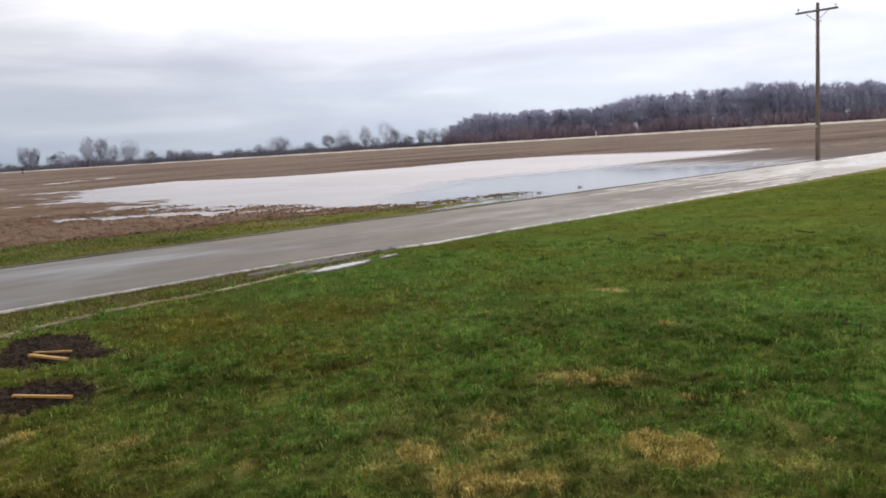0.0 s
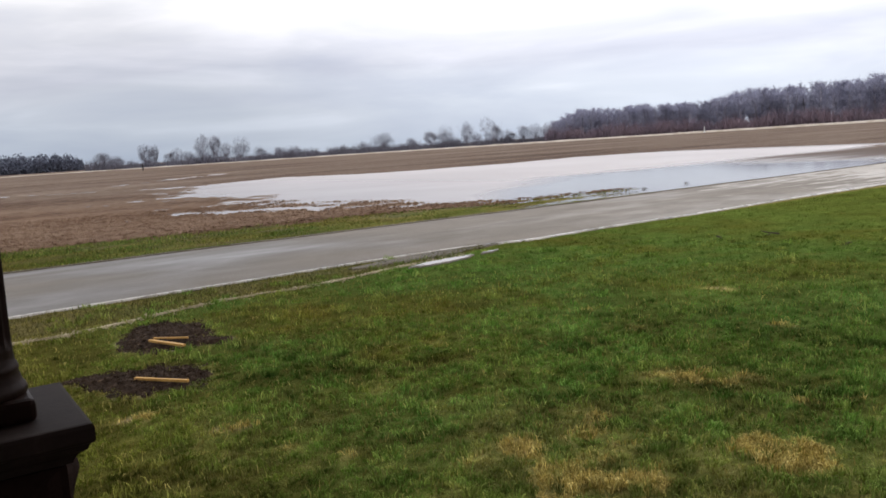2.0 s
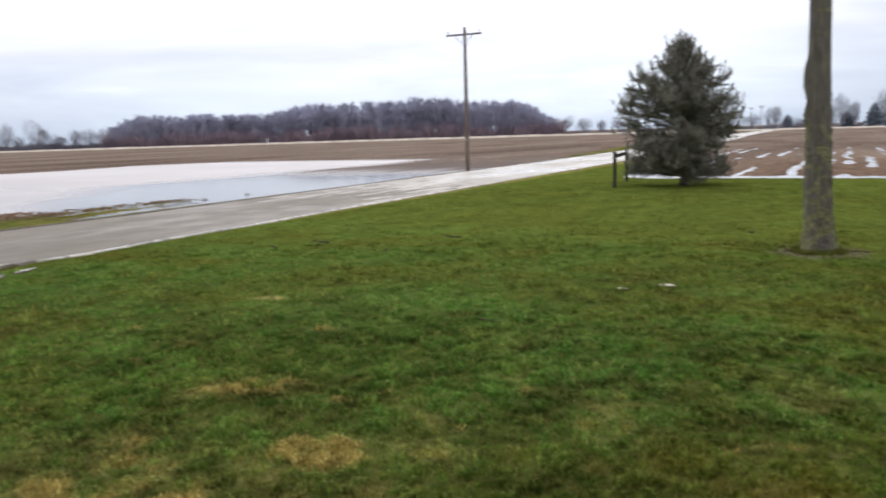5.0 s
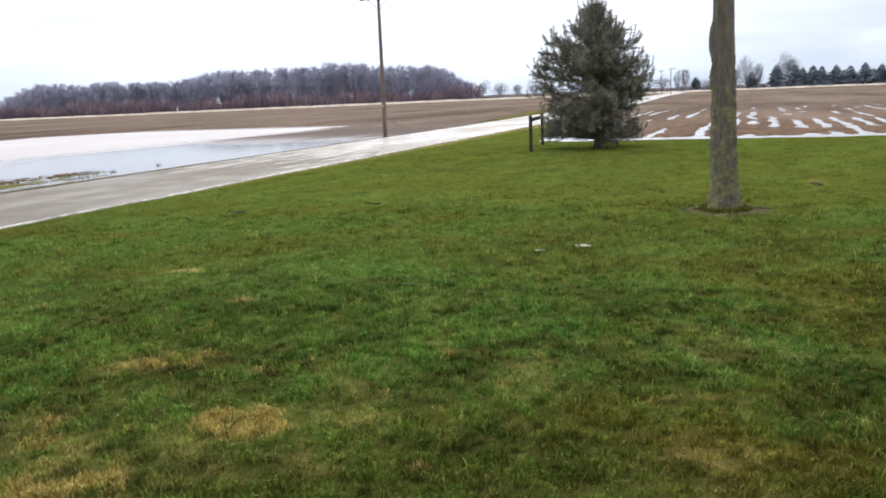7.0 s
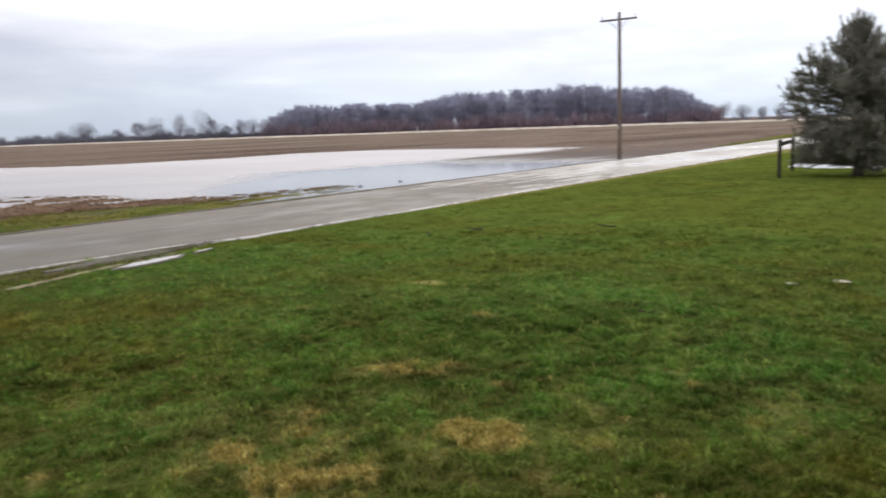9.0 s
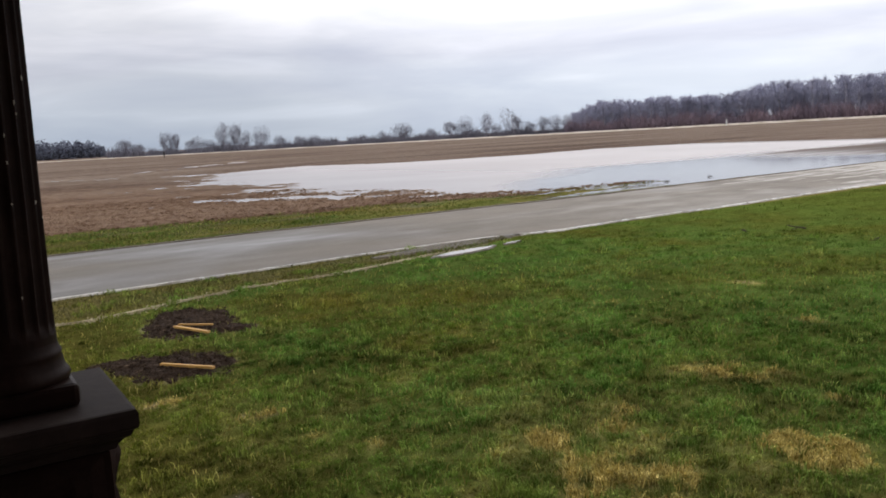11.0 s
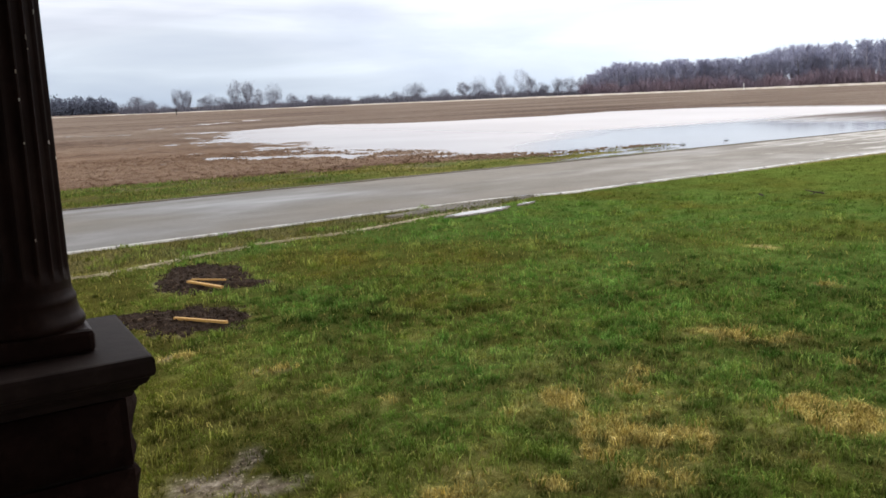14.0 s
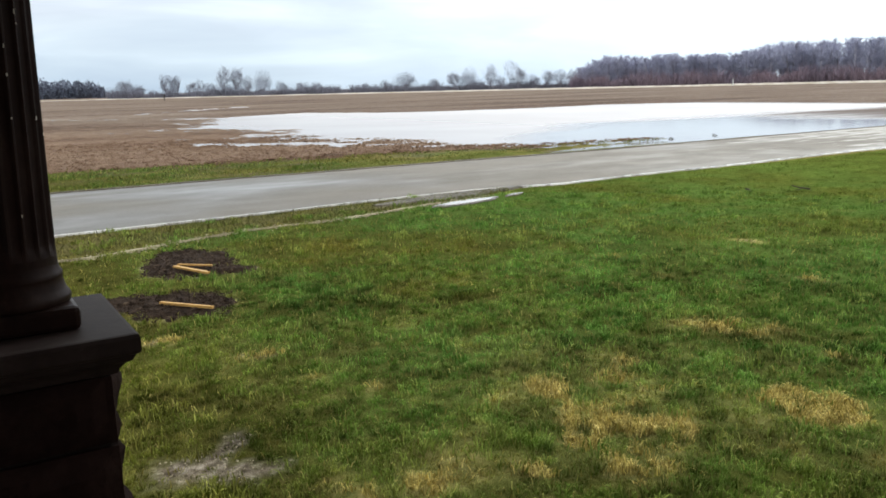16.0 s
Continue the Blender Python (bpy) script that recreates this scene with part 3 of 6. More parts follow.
def ground_z(x, y):
    along = y - bend(x)
    z = np.full(x.shape, 0.0)
    # main field with the flooded hollow
    sd = inside_dist(x, y, POND)
    west = step(22, 12, x) * step(24, 32, y)
    slope = 0.030 * (1 - west) + 0.012 * west
    furrow = fbm(x * 0.30 + 0.05 * y, y * 1.15, 3, 4) - 0.5
    clods = fbm(x * 1.9, y * 2.2, 9, 3) - 0.5
    lumps = fbm(x * 0.75, y * 0.95, 19, 4) - 0.5
    field = WATER_Z - np.clip(slope * sd, -0.10, 0.10) + (furrow * 0.045 * (1 - 0.6 * west) + lumps * 0.11 * west) * step(10, 3, sd) + clods * (0.055 + 0.075 * step(24, 17, x)) * step(2.5, -1, sd)
    field = field + 0.10 * (fbm(x * 0.9, y * 1.9, 13, 3) - 0.5) * west * step(6, 0, np.abs(sd) - 2)
    # drowned foot of the verge
    field = np.where((x > 15.5) & (x < 50) & (y < 22.4), np.minimum(field, -0.085), field)
    # small pools among the clods of the western shore
    for px, py, pr in ((9.5, 33.2, 0.75), (9.4, 34.2, 0.5), (10.9, 31.8, 0.7), (9.8, 30.8, 0.45), (7.65, 30.4, 0.35), (7.05, 32.4, 0.3), (9.25, 37.6, 0.4), (12.4, 27.8, 0.75), (11.9, 31.4, 0.8), (12.8, 30.2, 0.7), (13.6, 29.2, 0.7), (14.2, 27.6, 0.6), (11.4, 29.8, 0.4), (14.8, 25.6, 0.5), (13.4, 38.9, 0.6)):
        field = field - 0.13 * np.exp(-(((x - px) / pr) ** 2) - ((y - py) / (0.9 * pr)) ** 2) * (0.4 + 1.2 * vnoise(x * 2.3, y * 2.3, 17))
    # the eastern shallows: stubble just awash
    shoal = step(46, 58, x) * step(40, 33, y)
    field = field * (1 - shoal) + shoal * (WATER_Z + 0.014 - np.clip(0.01 * sd, -0.06, 0.012) + 0.055 * (fbm(x * 0.5, y * 2.4, 15, 4) - 0.5))
    # shallow wet streaks west of the flood
    for ax, ay, bx, by, w in ((6, 80.5, 18, 68, 1.9), (26, 98, 38, 112, 2.2), (17, 87, 24.5, 96, 1.4)):
        t = np.clip(((x - ax) * (bx - ax) + (y - ay) * (by - ay)) / ((bx - ax) ** 2 + (by - ay) ** 2), 0, 1)
        d = np.hypot(x - ax - t * (bx - ax), y - ay - t * (by - ay))
        field = field - 0.17 * np.exp(-((d / w) ** 2)) * np.clip(2.6 * fbm(x * 0.8, y * 0.8, 29, 3) - 0.45, 0, 1.3)
    # eastern field beyond the lawn: puddled furrows
    wet = step(96, 66, x) * step(35.0, 36.0, x) * step(-16, -6, y)
    rowpos = (y - 0.02 * (x - 36) + 0.6 * (fbm(x * 0.2, y * 0.5, 21, 3) - 0.5) + 0.30 * (vnoise(x * 0.9, y * 2.0, 22) - 0.5)) / 1.1
    which = np.floor(rowpos)
    rut = np.exp(-(((rowpos - which - 0.5) / 0.18) ** 2)) * step(0.44, 0.56, 0.5 * vnoise(x * 0.07 + 3.7 * which, which * 1.7, 23) + 0.5 * vnoise(x * 0.24, which * 3.1, 24) + 0.05 * step(64, 40, x))
    east = -0.005 - 0.13 * rut * wet + (fbm(x * 1.1, y * 2.4, 5, 3) - 0.5) * 0.085
    ditch = step(35.2, 35.9, x) * step(38.2, 37.0, x + 0.9 * (fbm(x * 0.4, y * 0.35, 6, 3) - 0.5))
    east = east * (1 - 0.7 * ditch) - 0.15 * ditch * step(-40, -20, y)
    # water backed up beside the road verge
    east = east - 0.14 * step(36, 38, x) * step(62, 50, x) * step(7.6, 8.6, y + 0.8 * (fbm(x * 0.3, y * 0.5, 27) - 0.5))
    z = np.where(along < 13.1, east, field)
    z = np.where((along < 13.1) & (x < east_limit(y) + 0.05), -0.16, z)
    z = np.where((along >= 13.1) & (along < 19.6), -0.16, z)
    z = np.where((along >= 19.6) & (along < verge_edge(x) - 0.25), np.minimum(z, -0.09), z)
    far = step(110, 200, np.hypot(x, y)) * np.where((along >= 13.1) & (along < 19.6), 0, 1)
    return z * (1 - far) + 0.02 * far


def axis(*spans):
    """Grid lines: (from, to, step) spans, with growing steps out to the horizon on both sides."""
    core = np.concatenate([np.arange(a, b, s) for a, b, s in spans])
    reach = np.geomspace(1.5, 3600, 44)
    return np.concatenate([core[0] - reach[::-1], core, core[-1] + reach])


gx, gy = axis((-6, 50, 0.2), (50, 92, 0.42), (92, 130, 1.5)), axis((-13, 13.0, 0.17), (13.0, 19.5, 0.6), (19.6, 48, 0.165), (48, 84, 0.34), (84, 125, 1.0))
GX, GY = np.meshgrid(gx, gy)
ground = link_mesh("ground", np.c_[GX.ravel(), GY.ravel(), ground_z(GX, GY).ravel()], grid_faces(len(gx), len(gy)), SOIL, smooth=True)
tagged(ground, "wet brown ploughed fields, flooded in the hollows", "field", kind="structure")


def sheet(name, x0, x1, y0, y1, z, material, label, category):
    ob = link_mesh(name, [(x0, y0, z), (x1, y0, z), (x1, y1, z), (x0, y1, z)], np.array([[0, 1, 2, 3]]), material)
    return tagged(ob, label, category, kind="structure")


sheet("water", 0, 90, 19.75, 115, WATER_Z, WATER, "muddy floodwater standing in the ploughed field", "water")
sheet("field_puddles", 35.4, 90, -42, 12.9, WATER_Z, PUDDLE, "pale puddle water lying in the furrows", "water")

# ---- road ----
rx = np.concatenate([-np.geomspace(3000, 30, 14), np.arange(-24, 80, 0.5), np.geomspace(81, 3500, 24)])
across = np.linspace(0, 1, 13)
RX, RA = np.meshgrid(rx, across)
edge_n = road_near(rx) - bend(rx) + 0.10 * (fbm(rx * 0.5, rx * 0, 31) - 0.5)
edge_f = ROAD_FAR + 0.16 * (fbm(rx * 0.6, rx * 0 + 5, 33) - 0.5)
RY = edge_n[None] * (1 - RA) + edge_f[None] * RA + bend(rx)[None]
RZ = 0.005 + 0.055 * (1 - (2 * RA - 1) ** 2) + 0.012 * (fbm(RX * 0.4, RY * 1.2, 35) - 0.5)
top = np.c_[RX.ravel(), RY.ravel(), RZ.ravel()]
n = len(top)
low = top.copy()
low[:, 2] = -0.17
rim = np.arange(len(rx) - 1)
last = (len(across) - 1) * len(rx)
skirts = np.r_[np.c_[rim, rim + 1, rim + 1 + n, rim + n], np.c_[last + rim + 1, last + rim, last + rim + n, last + rim + 1 + n]]
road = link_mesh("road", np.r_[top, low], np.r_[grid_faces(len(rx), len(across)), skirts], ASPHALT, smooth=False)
tagged(road, "narrow wet country road of worn grey asphalt", "road", kind="structure")


def ribbon(name, xs, centre, width, z, material, label, category):
    """A flat strip along the road, 8 mm thick at its rim."""
    h = width / 2
    v = np.concatenate([np.c_[xs, centre - h, np.full(len(xs), z - 0.03)], np.c_[xs, centre - 0.7 * h, np.full(len(xs), z)],
                        np.c_[xs, centre + 0.7 * h, np.full(len(xs), z)], np.c_[xs, centre + h, np.full(len(xs), z - 0.03)]])
    ob = link_mesh(name, v, grid_faces(len(xs), 4), material)
    return tagged(ob, label, category, kind="structure")


ex = np.arange(-20, 90, 0.2)
ew = 0.03 + 0.26 * np.clip(fbm(ex * 0.35, ex * 0, 41) - 0.28, 0, 1) + 0.07 * fbm(ex * 2.5, ex * 0, 43)
ribbon("road_edge", ex, np.interp(ex, rx, edge_n) + bend(ex) - 0.035 + 0.05 * (fbm(ex * 1.1, ex * 0 + 3, 44) - 0.5), ew, 0.030, EDGE, "pale wet crumbled edge of the asphalt road", "road edge")
# narrow dark strip along the far edge of the asphalt
ribbon("road_edge_strip", ex, np.interp(ex, rx, edge_f) + bend(ex) - 0.10, 0.15 + 0.20 * (fbm(ex * 0.8, ex * 0, 45) - 0.4), 0.034, MUD, "narrow dark strip between asphalt and verge", "road edge")
sx = np.arange(-12, 7.6, 0.15)
sw = 0.085 * step(0.36, 0.70, fbm(sx * 2.3, sx * 0, 47)) + 0.004
ribbon("gravel_line", sx, lawn_edge(sx) + 0.10 * (fbm(sx * 0.9, sx * 0, 48) - 0.5), sw, 0.024, GRAVEL, "thin line of pale gravel along the lawn", "gravel")

# ---- lawn ----
# straw-coloured and worn patches: x, y, half length, half width, turn, strength
DRY = [(3.25, 3.62, 0.62, 0.55, -34, 0.62), (5.45, 4.45, 0.62, 0.26, -55, 0.66), (4.42, 3.1, 0.42, 0.36, -50, 0.6), (2.3, 3.6, 0.5, 0.3, -34, 0.5), (4.09, 4.36, 0.13, 0.17, -50, 0.87), (3.89, 3.97, 0.19, 0.22, -35, 0.75), (3.80, 4.15, 0.14, 0.14, -35, 0.84), (3.27, 4.28, 0.17, 0.23, -35, 0.90), (3.24, 3.98, 0.20, 0.20, -35, 0.70), (3.10, 3.52, 0.40, 0.33, -34, 0.90),
       (3.45, 3.34, 0.24, 0.22, -34, 0.90), (2.51, 3.33, 0.20, 0.16, -34, 0.92), (2.92, 3.08, 0.20, 0.18, -34, 0.86), (4.45, 3.05, 0.34, 0.27, -52, 1.25), (4.30, 3.2, 0.15, 0.12, -52, 1.1), (4.43, 3.34, 0.16, 0.12, -35, 0.70), (5.40, 4.56, 0.46, 0.11, -55, 0.78),
       (5.60, 4.25, 0.22, 0.15, -55, 0.48), (5.31, 4.02, 0.14, 0.09, -35, 0.46), (4.80, 3.95, 0.16, 0.08, -50, 0.52), (5.04, 4.84, 0.16, 0.08, -36, 0.49), (1.95, 6.11, 0.26, 0.09, -25, 0.98), (1.40, 6.93, 0.26, 0.08, -20, 0.92),
       (2.11, 5.45, 0.09, 0.11, -35, 0.76), (1.51, 5.88, 0.12, 0.06, -35, 0.36), (2.31, 4.96, 0.12, 0.16, -35, 0.55), (3.36, 5.27, 0.18, 0.16, -35, 0.47), (2.03, 3.62, 0.20, 0.12, -34, 0.80), (1.58, 3.78, 0.20, 0.12, -34, 0.80),
       (1.80, 3.56, 0.22, 0.13, -34, 0.85), (8.66, 6.93, 0.24, 0.15, -60, 0.66), (7.43, 5.17, 0.22, 0.10, -55, 0.66), (6.72, 7.26, 0.20, 0.14, -55, 0.52), (6.42, 6.2, 0.18, 0.11, -55, 0.48), (5.71, 3.32, 0.13, 0.06, -72, 0.66),
       (5.48, 3.56, 0.20, 0.07, -72, 0.56), (7.21, 4.48, 0.16, 0.11, -75, 0.23), (5.15, 2.40, 0.16, 0.08, -71, 0.83), (4.20, 1.70, 0.16, 0.06, -69, 0.85), (6.22, 2.27, 0.10, 0.14, -73, 0.54), (5.57, 0.47, 0.16, 0.15, -71, 0.60),
       (5.79, 0.15, 0.30, 0.08, -71, 0.57), (8.49, 1.28, 0.14, 0.06, -76, 0.35), (8.49, 3.83, 0.17, 0.06, -76, 0.28), (8.20, 0.43, 0.16, 0.12, -75, 0.23), (5.67, 1.57, 0.18, 0.10, -71, 0.47), (6.55, 2.55, 0.20, 0.06, -73, 0.31),
       (2.44, 7.72, 0.26, 0.04, -30, 0.45), (2.12, 7.38, 0.20, 0.04, 30, 0.38), (2.98, 9.10, 0.20, 0.06, -30, 0.30), (19.2, -1.1, 0.8, 0.26, 0, 0.25), (15.2, 4.4, 0.5, 0.15, 0, 0.17), (11.9, 7.6, 0.3, 0.09, -50, 0.20)]
BARE = [(1.19, 4.68, 0.13, 0.19, -34, 1.0), (0.97, 4.42, 0.32, 0.19, -34, 1.0), (1.26, 4.22, 0.24, 0.13, -34, 1.0), (1.05, 4.22, 0.28, 0.11, -34, 0.8), (1.40, 6.95, 0.19, 0.07, -20, 0.85), (1.93, 6.14, 0.19, 0.06, -25, 0.75), (8.7, 6.92, 0.12, 0.06, -60, 0.6), (7.45, 5.15, 0.12, 0.05, -55, 0.5), (14.95, 0.52, 0.75, 0.75, 0, 0.85)]
# tufts of thick dark green among the worn turf
LUSH = [(2.73, 3.71, 0.17, 0.20, -34, 1.0), (3.40, 4.02, 0.11, 0.17, -50, 1.0), (2.82, 4.11, 0.15, 0.14, -35, 0.8), (1.95, 5.56, 0.14, 0.22, -35, 0.9), (5.56, 2.10, 0.13, 0.14, -72, 0.8), (7.23, 1.13, 0.20, 0.16, -74, 0.6),
        (7.5, 3.9, 0.65, 0.7, -75, 0.7), (5.22, 1.06, 0.2, 0.12, -71, 0.6), (5.09, 0.58, 0.25, 0.13, -70, 0.6), (6.95, 4.85, 0.5, 0.3, -60, 0.7), (6.75, 3.50, 0.3, 0.22, -74, 0.6), (3.0, 7.2, 0.8, 0.9, 0, 0.45)]
BEDS = [(2.42, 10.12, 0.82, 0.52, 72), (1.74, 8.14, 0.60, 0.52, -60)]
BED_TAILS = [(2.78, 9.34, 0.28, 0.18, -30), (2.82, 10.40, 0.24, 0.16, -40), (1.42, 8.50, 0.36, 0.20, -40)]


def spots(x, y, which):
    out = np.zeros(x.shape)
    wx, wy = x + 0.30 * (fbm(x * 3, y * 3, 51) - 0.5), y + 0.30 * (fbm(x * 3, y * 3, 57) - 0.5)
    for cx, cy, a, b, turn, s in which:
        c, k = math.cos(radians(turn)), math.sin(radians(turn))
        u, v = (wx - cx) * c + (wy - cy) * k, -(wx - cx) * k + (wy - cy) * c
        out = np.maximum(out, s * step(1.25, 0.55, np.hypot(u / a, v / b)))
    return out


def in_beds(x, y):
    out = np.full(x.shape, -9.0)
    for cx, cy, a, b, turn in BEDS + BED_TAILS:
        c, k = math.cos(radians(turn)), math.sin(radians(turn))
        u, v = (x - cx) * c + (y - cy) * k, -(x - cx) * k + (y - cy) * c
        out = np.maximum(out, 1 - np.hypot(u / a, v / b) + 0.75 * (fbm(x * 4.5, y * 4.5, 61) - 0.5) + 0.35 * (vnoise(x * 17, y * 17, 63) - 0.5))
    return out


def dry_at(x, y):
    d = spots(x, y, DRY)
    d = d * np.maximum(0.22 + 0.90 * step(0.30, 0.62, fbm(x * 7, y * 7, 71)), 2.2 * (d - 0.80))
    d = np.maximum(d, 0.62 * step(0.50, 0.72, 0.6 * fbm(x * 1.3, y * 1.3, 73) + 0.4 * fbm(x * 7, y * 7, 74)) * step(11, 3.5, np.hypot(x, y)))
    d = d * (1 - 0.85 * spots(x, y, LUSH))
    d = np.maximum(d, (0.22 + 0.45 * fbm(x * 1.2, y * 2.4, 75)) * step(-0.05, 0.25, y - lawn_edge(x)))
    d = np.maximum(d, 0.5 * step(-0.35, 0.0, in_beds(x, y)) * fbm(x * 4, y * 4, 77))
    return np.clip(d, 0, 1)


def tone_at(x, y):
    """Where the turf stands darker (0) or lighter (1)."""
    clumps = 0.34 * fbm(x * 1.5, y * 1.5, 103, 2) + 0.36 * fbm(x * 4.4, y * 4.4, 105, 2) + 0.30 * fbm(x * 10.5, y * 10.5, 109, 2)
    near = step(14, 8, np.hypot(x, y))
    return np.clip(0.5 + (clumps - 0.5) * (1.5 + 2.0 * near) - 0.18 * spots(x, y, LUSH), 0, 1) * (1 - 0.55 * step(0.0, 0.3, y - lawn_edge(x)) * step(10.5, 9.0, x))


def bare_at(x, y):
    b = spots(x, y, BARE)
    b = np.maximum(b, (0.32 + 0.30 * step(3.0, 6.0, x)) * step(0.38, 0.58, fbm(x * 0.9, y * 2.2, 79)) * step(0.15, 0.5, y - lawn_edge(x)))
    return np.clip(np.maximum(b, step(-0.05, 0.15, in_beds(x, y))), 0, 1)


def lawn_z(x, y):
    return 0.020 * (fbm(x * 0.7, y * 0.7, 81) - 0.5) + 0.03 * (fbm(x * 3, y * 3, 83) - 0.5)


lx = np.concatenate([np.arange(-30, -2, 1.0), np.arange(-2, 12, 0.1), np.arange(12, 36.2, 0.25), np.arange(36.6, 78, 0.8)])
ly = np.concatenate([np.arange(-28, -6, 1.0), np.arange(-6, 13.36, 0.11)])
LX, LY = np.meshgrid(lx, ly)
LY = LY + (road_near(LX) - ROAD_NEAR) * step(10.6, 13.1, LY)
LZ = lawn_z(LX, LY)
east_edge = east_limit(LY)
LX = np.minimum(LX, east_edge)
LZ = np.where(LX >= east_edge - 1e-6, -0.06, LZ)
lawn = link_mesh("lawn", np.c_[LX.ravel(), LY.ravel(), LZ.ravel()], grid_faces(len(lx), len(ly)), TURF, smooth=True, attrs={"dry": dry_at(LX, LY).ravel(), "bare": bare_at(LX, LY).ravel(), "tone": tone_at(LX, LY).ravel()})
tagged(lawn, "patchy green lawn with straw-coloured dead spots", "lawn", kind="structure")

vx = np.concatenate([np.geomspace(-900, -12, 14), np.arange(-10, 80, 0.3), np.geomspace(81, 2500, 24)])
va = np.linspace(0, 1, 22)
VX, VA = np.meshgrid(vx, va)
VE = verge_edge(VX) + 1.3 * (fbm(VX * 0.8, VX * 0, 91) - 0.5) * np.minimum(1, (verge_edge(VX) - 19.6) / 2)
VY = 19.22 + (VE - 19.22) * VA + bend(VX)
VZ = 0.025 + 0.05 * (fbm(VX * 1.3, VY * 1.3, 93) - 0.5) - 0.02 * VA - 0.12 * step(0.86, 1.0, VA) - 0.16 * channel(VX, VY) - 0.052 * step(15.0, 17.5, VX) * step(27, 24, VX) * step(19.5, 20.2, VY)
verge = link_mesh("verge", np.c_[VX.ravel(), VY.ravel(), VZ.ravel()], grid_faces(len(vx), len(va)), TURF, smooth=True,
                  attrs={"tone": 0.55 * tone_at(VX, VY).ravel(), "dry": np.clip(1.3 * fbm(VX * 0.7, VY * 1.3, 95) - 0.34, 0.04, 0.6).ravel(), "bare": np.clip(step(0.46, 0.72, fbm(VX * 0.8, VY * 1.6, 97)) * 0.55 + 0.5 * step(0.6, 1.0, VA), 0, 0.8).ravel()})
tagged(verge, "ragged grass verge between road and flooded field", "verge", kind="structure")

rng = np.random.default_rng(5)


def blades(name, x, y, z, height, width, dry, bare, label, bend_by=0.5, fine=True, out=None, tone=None):
    """Grass as real blades: bent strips near by, single slivers further off. out: the way each one leans."""
    n = len(x)
    a, lean = rng.uniform(0, 2 * np.pi, n), rng.uniform(0.1, 1.0, n) * bend_by
    b = rng.uniform(0, 2 * np.pi, n) if out is None else out + rng.normal(0, 0.5, n)
    wx, wy = np.cos(a) * width / 2, np.sin(a) * width / 2
    dx, dy = np.cos(b) * lean * height, np.sin(b) * lean * height
    base = z - 0.012
    p0, p1 = np.c_[x - wx, y - wy, base], np.c_[x + wx, y + wy, base]
    tip = np.c_[x + dx, y + dy, z + height * np.sqrt(np.clip(1 - 0.55 * lean**2, 0.15, 1))]
    i = np.arange(n)
    if fine:
        m = np.c_[x + 0.38 * dx, y + 0.38 * dy, z + 0.58 * height]
        m0, m1 = m - np.c_[wx, wy, 0 * wx] * 0.72, m + np.c_[wx, wy, 0 * wx] * 0.72
        v = np.stack([p0, p1, m1, m0, tip], 1).reshape(-1, 3)
        faces = [np.c_[5 * i, 5 * i + 1, 5 * i + 2, 5 * i + 3], np.c_[5 * i + 3, 5 * i + 2, 5 * i + 4]]
        per = 5
    else:
        v = np.stack([p0, p1, tip], 1).reshape(-1, 3)
        faces, per = np.c_[3 * i, 3 * i + 1, 3 * i + 2], 3
    tone = np.full(n, 0.5) if tone is None else tone
    ob = link_mesh(name, v, faces, BLADE, attrs={"dry": np.repeat(dry, per), "bare": np.repeat(bare, per), "tone": np.repeat(tone, per)})
    return tagged(ob, label, "grass", kind="stuff")


def scatter(count, r0, r1, power=1.0):
    """Points over the lawn round the porch corner, within the quarter that the lawn fills."""
    r = np.sqrt(rng.uniform(r0**2, r1**2, count)) if power == 1.0 else r0 + (r1 - r0) * rng.uniform(0, 1, count) ** power
    a = rng.uniform(radians(-8), radians(106), count)
    x, y = r * np.sin(a), r * np.cos(a)
    keep = (y < road_near(x) - 0.10) & (x < 35.0) & ~((x < 1.6) & (y < 1.75)) & (np.hypot(x - 14.95, y - 0.52) > 0.36) & ~((abs(x - 0.03) < 0.3) & (abs(y - 2.43) < 0.3))
    x, y = x[keep], y[keep]
    bare, bed = bare_at(x, y), in_beds(x, y)
    wet = np.hypot((x - 8.0) / 1.15, (y - 12.27 - 0.20 * (x - 8.0)) / 0.20) < 1
    keep = (rng.uniform(0, 1, len(x)) > 0.93 * bare) & (bed < rng.uniform(-0.05, 0.16, len(x))) & ~wet
    return x[keep], y[keep]


